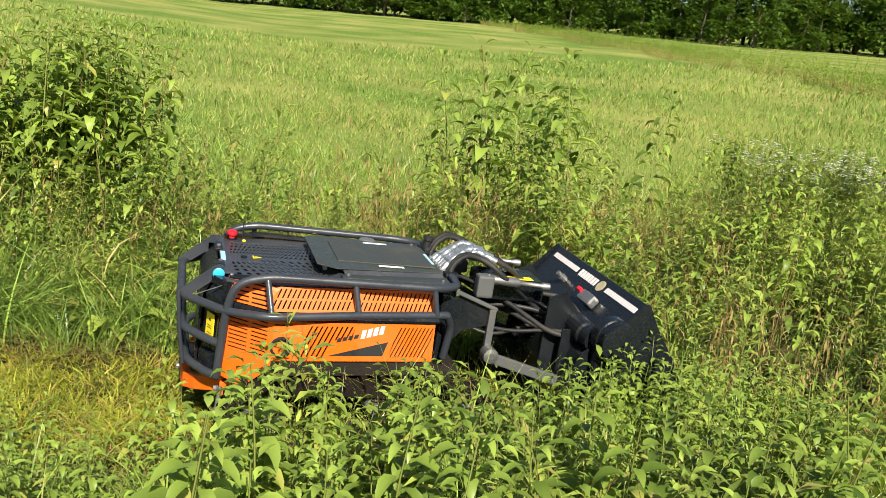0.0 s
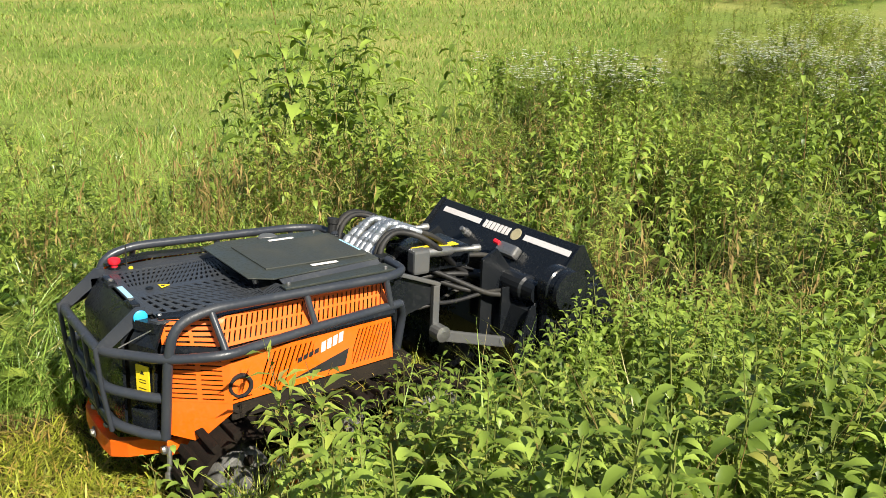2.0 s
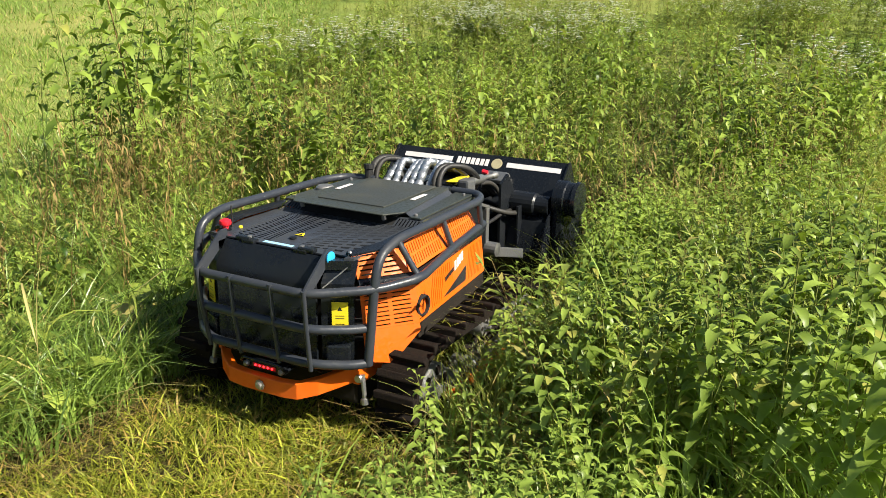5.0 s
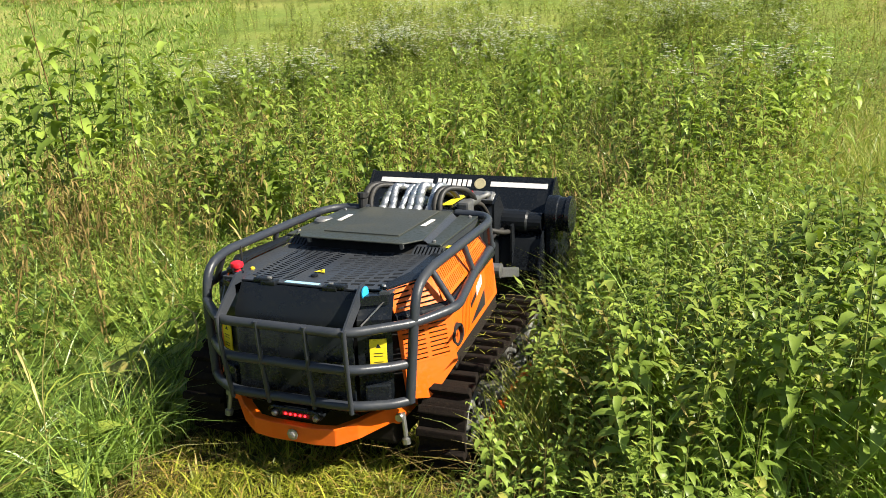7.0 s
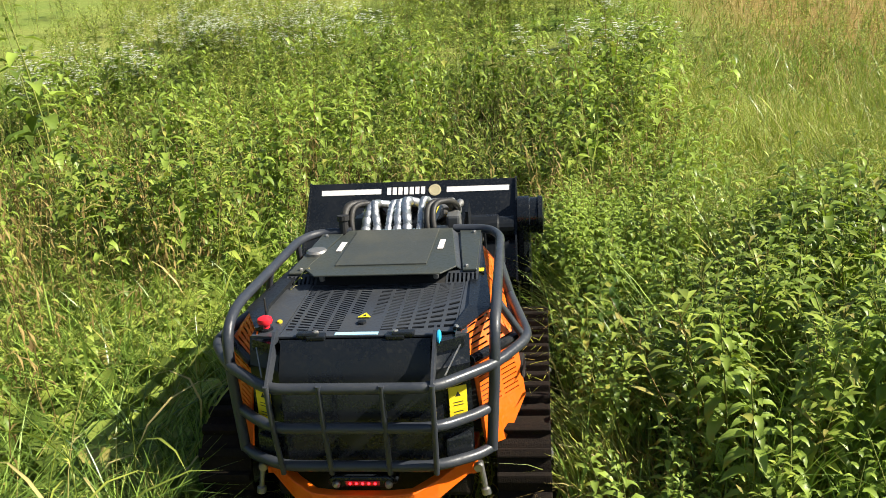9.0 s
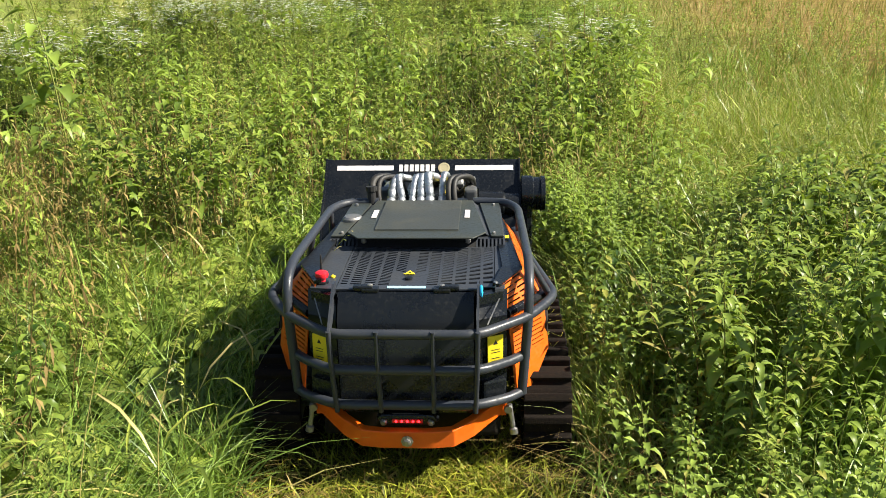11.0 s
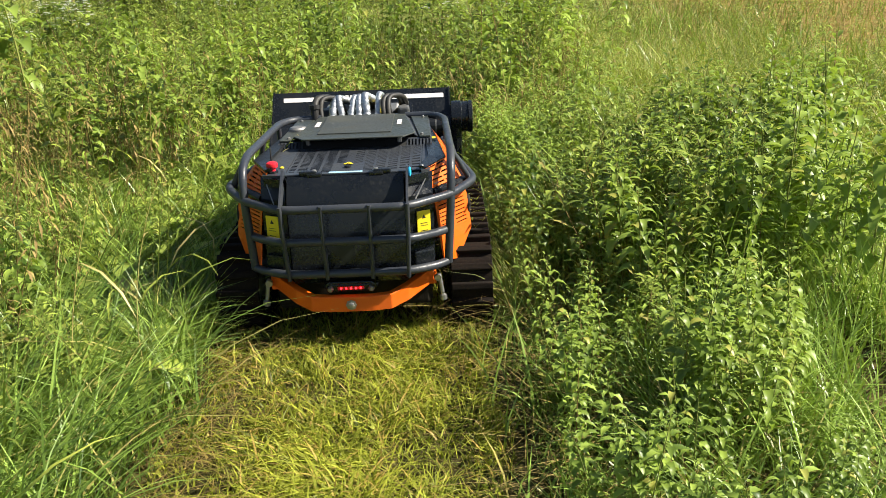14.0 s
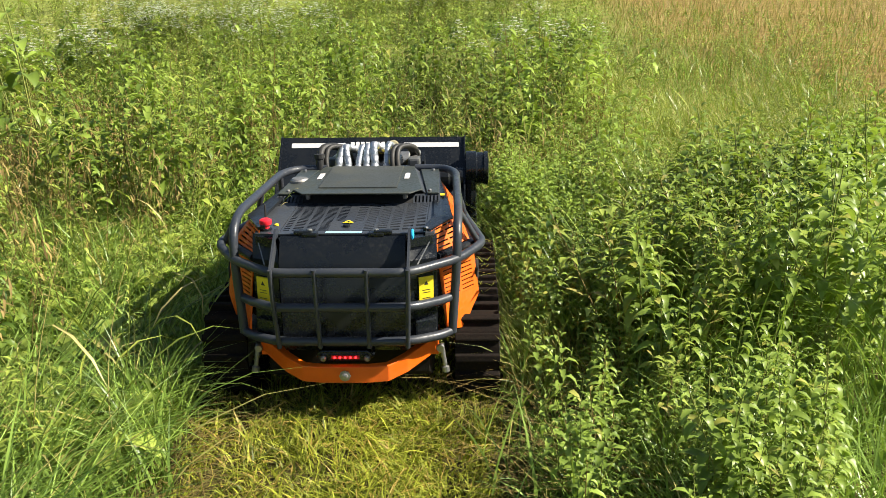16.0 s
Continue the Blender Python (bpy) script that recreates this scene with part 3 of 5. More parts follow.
for s in (1, -1):
    part("guard_rail", tubed([(s * 0.215, 0.355, 0.785), (s * 0.36, 0.345, 0.785), (s * 0.412, 0.24, 0.785), (s * 0.43, -0.48, 0.79), (s * 0.428, -0.60, 0.755), (s * 0.425, -0.627, 0.637), (s * 0.405, -0.64, 0.345)], R, 14, 0.07), M_GUARD, mower, "dark grey guard rail over the side", 60)
    for a, b in (((0.43, -0.478, 0.79), (0.505, -0.455, 0.657)), ((0.422, -0.119, 0.786), (0.455, -0.095, 0.662)), ((0.413, 0.225, 0.785), (0.415, 0.25, 0.667))):
        part("guard_post", tubed([(s * a[0], a[1], a[2]), (s * b[0], b[1], b[2])], 0.0125, 12, 0), M_GUARD, mower, "dark grey guard post", 60)
    part("guard_post", tubed([(s * 0.40, 0.30, 0.665), (s * 0.36, 0.34, 0.60), (s * 0.34, 0.33, 0.45)], R, 12, 0.05), M_GUARD, mower, "bent guard end at the front", 60)
for x, top in ((-0.25, True), (-0.09, False), (0.10, False), (0.25, True)):
    pts = [(x, -0.812, 0.655), (x * 0.99, -0.798, 0.50), (x * 0.965, -0.772, 0.335)]
    if top:
        bm = bmesh.new()
        slab(bm, [(x - 0.004, y, z) for y, z in ((-0.812, 0.655), (-0.795, 0.672), (-0.675, 0.772), (-0.640, 0.772), (-0.640, 0.742), (-0.700, 0.690), (-0.765, 0.640))], (0.008, 0, 0))
        part("guard_gusset", bm, M_GUARD, mower, "dark grey gusset plate from guard to deck")
    part("guard_bar", tubed(pts, 0.009, 10, 0.03), M_GUARD, mower, "thin dark grey guard bar", 60)

# tow bumper, lamp and pins
plan = [(-0.345, -0.615, 0.255, 0.318), (-0.235, -0.722, 0.212, 0.278), (-0.165, -0.764, 0.193, 0.258), (-0.09, -0.772, 0.19, 0.255), (0.09, -0.772, 0.19, 0.255), (0.165, -0.764, 0.193, 0.258), (0.235, -0.722, 0.212, 0.278), (0.345, -0.615, 0.255, 0.318)]
bm = bmesh.new()
for (xa, ya, la, ha), (xb, yb, lb, hb) in zip(plan, plan[1:]):
    bm.faces.new([bm.verts.new(p) for p in ((xa, ya, la), (xb, yb, lb), (xb, yb, hb), (xa, ya, ha))])
    bm.faces.new([bm.verts.new(p) for p in ((xa, ya, ha), (xb, yb, hb), (xb * 0.93, yb + 0.035, hb), (xa * 0.93, ya + 0.035, ha))])
bmesh.ops.remove_doubles(bm, verts=bm.verts[:], dist=1e-5)
bmesh.ops.recalc_face_normals(bm, faces=bm.faces[:])
bmesh.ops.solidify(bm, geom=bm.faces[:], thickness=0.008)
bmesh.ops.bevel(bm, geom=bm.edges[:], offset=0.0025, segments=1, affect="EDGES")
bumper = part("bumper", bm, M_ORANGE, mower, "bent orange steel bumper plate")
part("tow_bolt", lathe([(0.022, 0), (0.022, 0.004), (0.013, 0.005), (0.013, 0.014), (0.006, 0.016)], (0, -0.776, 0.222), (0, -1, 0), 8), M_STEEL, bumper, "big bare steel bolt")
for s in (1, -1):
    part("bumper_arm", boxed((s * 0.33 - 0.02, -0.62, 0.24), (s * 0.33 + 0.02, -0.45, 0.30), 0.004), M_ORANGE, bumper, "orange bumper arm")
    pin = part("hitch_pin", lathe([(0.009, 0), (0.009, 0.09), (0.016, 0.095), (0.016, 0.115), (0.005, 0.12)], (s * 0.362, -0.615, 0.285), (s * 0.15, -0.1, -1), 10), M_STEEL, mower, "hanging steel hitch pin")
    part("pin_head", lathe([(0.014, 0), (0.017, 0.008), (0.014, 0.018)], (s * 0.357, -0.625, 0.275), (0, -1, 0), 12), M_STEEL, pin)
lamp = part("tail_lamp", boxed((-0.095, -0.745, 0.268), (0.095, -0.70, 0.302), 0.006), M_BLACK, mower, "black tail lamp with red lights")
part("lens", boxed((-0.055, -0.749, 0.277), (0.055, -0.744, 0.293), 0.002), M_RED, lamp, "red lens")
led = part("red_light", lathe([(0.0045, 0), (0.004, 0.003), (0.001, 0.004)], (-0.040, -0.749, 0.285), (0, -1, 0), 8), M_LED, lamp, "lit red diode")
for k in range(1, 5):
    copy_part(led, Matrix.Translation((0.020 * k, 0, 0)))
for s in (1, -1):
    part("lamp_bolt", lathe([(0.013, 0), (0.013, 0.012), (0.007, 0.02)], (s * 0.084, -0.742, 0.283), (0, -1, 0), 10), M_STEEL, lamp, "bright lamp bolt")
part("lamp_bracket", tubed([(-0.105, -0.70, 0.29), (-0.105, -0.755, 0.29), (-0.09, -0.762, 0.315), (0.09, -0.762, 0.315), (0.105, -0.755, 0.29), (0.105, -0.70, 0.29)], 0.006, 8, 0.02), M_BLACK, mower, "bent wire bracket over the lamp")

# tracks
TY0, TY1, TZ, TR = -0.435, 0.40, 0.205, 0.185


def track_point(d):
    """Point and outward normal on the belt line, d metres along it."""
    straight, arc = TY1 - TY0, math.pi * TR
    d %= 2 * (straight + arc)
    if d < straight:
        return (TY0 + d, TZ - TR), (0, -1)
    d -= straight
    if d < arc:
        a = -math.pi / 2 + d / TR
        return (TY1 + TR * math.cos(a), TZ + TR * math.sin(a)), (math.cos(a), math.sin(a))
    d -= arc
    if d < straight:
        return (TY1 - d, TZ + TR), (0, 1)
    a = math.pi / 2 + (d - straight) / TR
    return (TY0 + TR * math.cos(a), TZ + TR * math.sin(a)), (math.cos(a), math.sin(a))


TRACK_LEN = 2 * (TY1 - TY0 + math.pi * TR)
for s in (1, -1):
    bm = bmesh.new()
    rings = []
    for k in range(80):
        (y, z), (ny, nz) = track_point(k * TRACK_LEN / 80)
        rings.append([bm.verts.new((s * x, y - ny * d, z - nz * d)) for x, d in ((0.415, 0.016), (0.59, 0.016), (0.59, 0.034), (0.415, 0.034))])
    for k in range(80):
        a, b = rings[k], rings[(k + 1) % 80]
        for j in range(4):
            bm.faces.new((a[j], a[(j + 1) % 4], b[(j + 1) % 4], b[j]))
    bmesh.ops.recalc_face_normals(bm, faces=bm.faces[:])
    belt = part("track_belt", bm, M_RUBBER, mower, "muddy black rubber track")
    lug = part("lug", boxed((-0.089, -0.015, -0.006), (0.089, 0.015, 0.028), 0.006), M_RUBBER, belt)
    count = 34
    for k in range(count):
        (y, z), (ny, nz) = track_point((k + 0.3) * TRACK_LEN / count)
        mm = pose(s * 0.5025, y - ny * 0.018, z - nz * 0.018, math.degrees(math.atan2(nz, ny)) - 90, 0, 0)
        if k == 0:
            lug.matrix_basis = mm
        else:
            copy_part(lug, mm)
    for y, z, r in ((-0.430, 0.200, 0.105), (0.40, 0.205, 0.125), (-0.22, 0.125, 0.062), (-0.06, 0.125, 0.062), (0.10, 0.125, 0.062), (0.25, 0.125, 0.062), (0.0, 0.31, 0.045)):
        wheel = part("track_wheel", lathe([(r * 0.9, -0.06), (r, -0.05), (r, 0.05), (r * 0.92, 0.06), (r * 0.55, 0.062), (r * 0.5, 0.045), (r * 0.28, 0.045), (r * 0.25, 0.07), (r * 0.1, 0.072)], (s * 0.512, y, z), (s, 0, 0), 20), M_WHEEL, mower, "dusty grey track wheel", 40)
        # ring of six dark discs on the wheel face
        for q in range(6):
            a = q * math.tau / 6 + y * 9
            part("dark_disc", lathe([(r * 0.20, 0), (r * 0.20, 0.004), (r * 0.12, 0.005)], (s * 0.570, y + r * 0.72 * math.cos(a), z + r * 0.72 * math.sin(a)), (s, 0, 0), 8), M_RUBBER, wheel, "small dark disc on the wheel face")
        part("hub", lathe([(r * 0.22, 0), (r * 0.2, 0.012), (r * 0.05, 0.014)], (s * 0.584, y, z), (s, 0, 0), 8), M_WHEEL, wheel)
    part("track_frame", boxed((s * 0.54 - 0.04, -0.30, 0.095), (s * 0.54 + 0.04, 0.30, 0.14), 0.006), M_ORANGE, mower, "orange track frame rail with dirt")
    part("track_tensioner", lathe([(0.03, 0), (0.03, 0.20), (0.018, 0.21), (0.018, 0.34)], (s * 0.50, 0.28, 0.205), (0, -1, 0), 14), M_MUD, mower, "muddy track tensioner")

# front frame, hoses and lift linkage
part("front_plate", boxed((-0.30, 0.30, 0.30), (0.30, 0.34, 0.73), 0.01), M_BLACK, mower, "black front frame plate")
for s in (1, -1):
    bm = bmesh.new()
    slab(bm, [(s * 0.27, y, z) for y, z in ((0.33, 0.70), (0.42, 0.73), (0.56, 0.68), (0.575, 0.60), (0.42, 0.56), (0.33, 0.46))], (s * 0.012, 0, 0))
    part("frame_cheek", bm, M_BLACK, mower, "black steel cheek plate")
    part("upright", boxed((s * 0.292 - 0.010, 0.530, 0.42), (s * 0.292 + 0.014, 0.562, 0.67), 0.004), M_GREYARM, mower, "scuffed grey upright plate")
    part("rail_cap", boxed((-0.014, 0.0, -0.008), (0.014, 0.22, 0.008), 0.004, pose(s * 0.29, 0.36, 0.745, -20, 0, 0)), M_GREYARM, mower, "scuffed grey rail cap")
    arm = part("lift_arm", boxed((-0.012, 0.0, -0.024), (0.012, 0.46, 0.024), 0.006, pose(s * 0.33, 0.56, 0.455, -16, 0, 0)), M_GREYARM, mower, "scuffed grey lower lift arm")
    part("pivot", lathe([(0.035, -0.03), (0.035, 0.03), (0.015, 0.034)], (s * 0.33, 0.55, 0.47), (s, 0, 0), 14), M_STEEL, arm)
    cyl = part("lift_cylinder", lathe([(0.020, 0), (0.022, 0.01), (0.022, 0.14), (0.016, 0.15), (0.011, 0.16), (0.011, 0.26), (0.018, 0.27), (0.018, 0.30)], (s * 0.20, 0.54, 0.785), (0, 1, -0.06), 16), M_STEEL, mower, "worn steel hydraulic lift cylinder", 40)
    part("clevis", boxed((s * 0.20 - 0.03, 0.48, 0.70), (s * 0.20 + 0.03, 0.56, 0.805), 0.012), M_GREYARM, cyl, "cast grey clevis")
part("top_link", boxed((-0.12, 0.55, 0.66), (0.12, 0.86, 0.76), 0.02, None), M_BLACK, mower, "black link housing")
bm = bmesh.new()
slab(bm, [(0.06, 0.57, 0.764), (0.105, 0.57, 0.764), (0.105, 0.80, 0.764), (0.06, 0.80, 0.764)], (0, 0, 0.003))
part("warning_label", bm, M_YELLOW, mower, "yellow warning strip on the link housing")
random.seed(5)
for k in range(6):
    x = -0.165 + k * 0.046 + random.uniform(-0.006, 0.006)
    lift = random.uniform(0.0, 0.03) + 0.012 * k
    off = random.uniform(-0.022, 0.018)
    part("hose_sleeve", tubed([(x, 0.36, 0.745), (x + 0.004, 0.40, 0.785 + lift * 0.3), (x + off * 0.4, 0.44, 0.805 + lift * 0.5), (x + off * 0.7, 0.47, 0.825 + lift * 0.6), (x + off, 0.50, 0.838 + lift * 0.6), (x + off + 0.01, 0.55, 0.835 + lift * 0.4), (x + 0.02, 0.60, 0.82 + lift * 0.3)], random.uniform(0.013, 0.019), 12, 0.012, 0.2), M_FOIL, mower, "crinkled silver hose sleeve", 60)
    part("hose", tubed([(x + 0.02, 0.59, 0.827 + lift * 0.3), (x * 0.7 + 0.03, 0.70, 0.80), (x * 0.4 + 0.06, 0.82, 0.70), (x * 0.5 + 0.08, 0.98, 0.60 + 0.02 * k), (x * 0.6 + 0.08, 1.10, 0.58)], 0.012, 10, 0.08), M_HOSE, mower, "black hydraulic hose", 60)
    part("ferrule", lathe([(0.014, 0), (0.014, 0.03), (0.010, 0.034)], (x, 0.352, 0.742), (0, 0.35, 1), 10), M_STEEL, mower)
for x, r in ((-0.235, 0.018), (-0.205, 0.012), (0.115, 0.013), (0.14, 0.013)):
    part("hose", tubed([(x, 0.36, 0.73), (x - 0.015, 0.38, 0.82), (x - 0.01, 0.44, 0.875), (x + 0.06, 0.52, 0.865), (x + 0.08, 0.62, 0.79), (x * 0.6, 0.80, 0.66), (x * 0.8, 1.02, 0.50)], r, 10, 0.08), M_HOSE, mower, "black hydraulic hose", 60)
for k in range(9):
    xa, xb = random.uniform(-0.26, 0.26), random.uniform(-0.25, 0.30)
    za, sag = random.uniform(0.50, 0.72), random.uniform(-0.08, 0.10)
    part("hose", tubed([(xa, 0.34, za), (xa, 0.44, za + 0.03), ((xa + xb) / 2, 0.66, za + sag), (xb, 0.86, 0.58 + sag * 0.5), (xb, 1.02, 0.56)], random.uniform(0.009, 0.013), 8, 0.1), M_HOSE, mower, "black hydraulic hose", 60)
for x in (-0.235, 0.16):
    part("valve_block", boxed((x - 0.03, 0.335, 0.72), (x + 0.03, 0.40, 0.79), 0.008), M_BLACK, mower, "black valve block")
part("connector", lathe([(0.02, 0), (0.02, 0.05), (0.026, 0.055), (0.026, 0.075)], (-0.245, 0.35, 0.78), (0, 0.1, 1), 12), M_INK, mower)

# flail head
HX0, HX1 = -0.60, 0.445
bm = bmesh.new()
prof = [(1.225, 0.785), (1.235, 0.783), (1.28, 0.66), (1.40, 0.52), (1.47, 0.36), (1.46, 0.20), (1.42, 0.08), (1.39, 0.08), (1.40, 0.34), (1.25, 0.55), (1.10, 0.60), (0.98, 0.50), (0.93, 0.36), (0.95, 0.22), (0.90, 0.10), (0.88, 0.11), (0.92, 0.24), (0.90, 0.37), (0.955, 0.52), (1.085, 0.62)]
slab(bm, [(HX0, y, z) for y, z in prof], (HX1 - HX0, 0, 0))
head = part("flail_head", bm, M_BLACK, mower, "black flail mower head with tall back plate")
for s, x in ((-1, HX0), (1, HX1)):
    bm = bmesh.new()
    slab(bm, [(x, y, z) for y, z in ((1.235, 0.79), (1.30, 0.68), (1.42, 0.52), (1.48, 0.36), (1.46, 0.07), (0.92, 0.07), (0.87, 0.36), (0.94, 0.54), (1.07, 0.635), (1.215, 0.79))], (s * 0.008, 0, 0))
    part("end_plate", bm, M_BLACK, head, "black head end plate")
    part("skid", boxed((x - 0.02, 0.92, 0.045), (x + 0.02, 1.46, 0.07), 0.006), M_MUD, head, "worn steel skid")
part("rotor", lathe([(0.05, 0), (0.11, 0.02), (0.11, 1.0), (0.05, 1.03)], (HX0 + 0.01, 1.18, 0.27), (1, 0, 0), 16), M_MUD, head, "muddy rotor drum")
part("roller", lathe([(0.04, 0), (0.05, 0.01), (0.05, 1.02), (0.04, 1.03)], (HX0 + 0.008, 0.93, 0.09), (1, 0, 0), 16), M_MUD, head, "muddy support roller")
drive = part("drive_cover", lathe([(0.075, 0), (0.095, 0.004), (0.095, 0.06), (0.088, 0.066), (0.088, 0.10), (0.095, 0.104), (0.093, 0.125), (0.05, 0.132)], (HX1 + 0.008, 1.06, 0.635), (1, 0, 0), 28), M_BLACK, head, "round black drive cover", 35)
part("belt_case", boxed((HX1 + 0.008, 0.98, 0.16), (HX1 + 0.07, 1.30, 0.62), 0.03), M_BLACK, head, "black belt case")
part("motor", lathe([(0.04, 0), (0.06, 0.01), (0.06, 0.16), (0.05, 0.17), (0.05, 0.24)], (0.20, 1.00, 0.60), (1, 0, 0), 18), M_BLACK, head, "black hydraulic motor")
# back plate face frame: along x and up the slope
tilt = math.degrees(math.atan2(0.785 - 0.62, 1.225 - 1.085))
face = pose(0, 1.155, 0.7025, tilt, 0, 0)


def on_face(name, x0, x1, v0, v1, mat, label, lift=0.003):
    return part(name, boxed((x0, v0, 0.0), (x1, v1, lift), 0.0008, face), mat, head, label)


on_face("marking_strip", -0.545, -0.235, 0.040, 0.070, M_WHITE, "scuffed white marking strip")
on_face("marking_strip", 0.10, 0.415, 0.040, 0.070, M_WHITE, "scuffed white marking strip")
for k in range(7):
    on_face("name_bar", -0.205 + k * 0.029, -0.205 + k * 0.029 + 0.021, 0.034, 0.076, M_WHITE, "white printed bar")
part("badge", lathe([(0.032, 0), (0.032, 0.003), (0.024, 0.004), (0.02, 0.003)], face @ Vector((0.04, 0.055, 0.0)), face.to_3x3() @ Vector((0, 0, 1)), 24), M_BADGE, head, "round dull brass badge")
valve = part("valve", boxed((0.02, -0.07, 0.0), (0.15, -0.01, 0.05), 0.014, face), M_STEEL, head, "grey cast valve on the back plate")
part("valve_cap", lathe([(0.012, 0), (0.012, 0.03), (0.006, 0.034)], face @ Vector((0.03, -0.03, 0.05)), face.to_3x3() @ Vector((-1, 0, 0.3)), 10), M_RED, valve, "red valve cap")
part("fitting", lathe([(0.02, 0), (0.02, 0.03), (0.013, 0.034), (0.013, 0.06)], face @ Vector((-0.26, -0.03, 0.0)), face.to_3x3() @ Vector((0, 0, 1)), 10), M_STEEL, head, "steel hose fitting")
for x in (-0.30, -0.10, 0.08, 0.30):
    part("head_rib", boxed((x - 0.006, 0.90, 0.40), (x + 0.006, 1.06, 0.60), 0.002), M_BLACK, head)
for s in (1, -1):
    bm = bmesh.new()
    slab(bm, [(s * 0.22, y, z) for y, z in ((0.84, 0.36), (0.84, 0.72), (0.92, 0.76), (1.05, 0.60), (0.97, 0.34))], (s * 0.014, 0, 0))
    part("hitch_plate", bm, M_BLACK, head, "black hitch plate")


# ---- plants ----
rng = np.random.default_rng(7)


def leaf(out_v, out_t, base, yaw, pitch, length, width, droop, fold=0.25, segs=3):
    """One leaf blade as a folded, drooping strip, from base outwards."""
    c, s = math.cos(yaw), math.sin(yaw)
    b0 = len(out_v)
    r, z, a = 0.0, 0.0, pitch
    rows = []
    for k in range(segs + 1):
        t = k / segs
        w = width * 0.5 * math.sin(math.pi * t ** 0.7) ** 0.9 if 0 < k < segs else 0
        rows.append((r, z, w))
        r += math.cos(a) * length / segs
        z += math.sin(a) * length / segs
        a -= droop / segs
    ids = []
    for r, z, w in rows:
        mid = (base[0] + c * r, base[1] + s * r, base[2] + z)
        if w == 0:
            ids.append((len(out_v),))
            out_v.append(mid)
        else:
            ids.append((len(out_v), len(out_v) + 1, len(out_v) + 2))
            out_v.append((mid[0] - s * w, mid[1] + c * w, mid[2] + w * fold * 2))
            out_v.append(mid)
            out_v.append((mid[0] + s * w, mid[1] - c * w, mid[2] + w * fold * 2))
    for a, b in zip(ids, ids[1:]):
        if len(a) == 1:
            out_t += [(a[0], b[1], b[0]), (a[0], b[2], b[1])]
        elif len(b) == 1:
            out_t += [(a[0], a[1], b[0]), (a[1], a[2], b[0])]
        else:
            out_t += [(a[0], a[1], b[1]), (a[0], b[1], b[0]), (a[1], a[2], b[2]), (a[1], b[2], b[1])]


def stalk(out_v, out_t, pts, r0, r1, sides=4):
    rings = []
    for k, p in enumerate(pts):
        r = r0 + (r1 - r0) * k / (len(pts) - 1)
        rings.append(len(out_v))
        for j in range(sides):
            a = j * math.tau / sides
            out_v.append((p[0] + r * math.cos(a), p[1] + r * math.sin(a), p[2]))
    for a, b in zip(rings, rings[1:]):
        for j in range(sides):
            k = (j + 1) % sides
            out_t += [(a + j, a + k, b + k), (a + j, b + k, b + j)]


def bend(h, lean, yaw, n=6):
    return [(math.cos(yaw) * lean * (i / (n - 1)) ** 2, math.sin(yaw) * lean * (i / (n - 1)) ** 2, h * i / (n - 1)) for i in range(n)]


def at_height(pts, t):
    f = t * (len(pts) - 1)
    i = min(int(f), len(pts) - 2)
    return [pts[i][k] + (pts[i + 1][k] - pts[i][k]) * (f - i) for k in range(3)]


class Plant:
    """Vertices and triangles of one plant, in groups: 0 stem, 1 leaf, 2 flower."""
    def __init__(self):
        self.v, self.t = ([], [], []), ([], [], [])

    def joined(self):
        v, t, w, o = [], [], [], 0
        for g in range(3):
            if self.v[g]:
                v.append(np.array(self.v[g], float))
                t.append(np.array(self.t[g], int) + o)
                w.append(np.full(len(self.t[g]), g))
                o += len(self.v[g])
        return np.concatenate(v), np.concatenate(t), np.concatenate(w)


def nettle(seed, h=0.75, pairs=10, size=0.085, segs=3):
    """Upright stem with crosswise pairs of toothed, drooping leaves, largest in the middle."""
    r, p = random.Random(seed), Plant()
    pts = bend(h, r.uniform(0.02, 0.14) * h, r.uniform(0, 6.28))
    stalk(p.v[0], p.t[0], pts, 0.0042, 0.0018)
    turn = r.uniform(0, 3.14)
    for k in range(pairs):
        t = 0.24 + 0.76 * (k / (pairs - 1)) ** 0.72
        b = at_height(pts, t)
        turn += math.pi / 2 + r.uniform(-0.25, 0.25)
        grow = size * (0.55 + 0.75 * math.sin(math.pi * min(1, 0.25 + t * 0.72))) * r.uniform(0.75, 1.15)
        if t > 0.9:
            grow *= 0.78
        for side in (0, math.pi):
            if t < 0.4 and r.random() < 0.25:
                continue
            yaw = turn + side + r.uniform(-0.2, 0.2)
            up = r.uniform(-0.15, 0.45) if t < 0.88 else r.uniform(0.4, 0.9)
            foot = (b[0] + math.cos(yaw) * 0.018, b[1] + math.sin(yaw) * 0.018, b[2] + 0.006)
            leaf(p.v[1], p.t[1], foot, yaw, up, grow, grow * r.uniform(0.32, 0.45), r.uniform(0.8, 2.2), 0.25, segs)
    return p


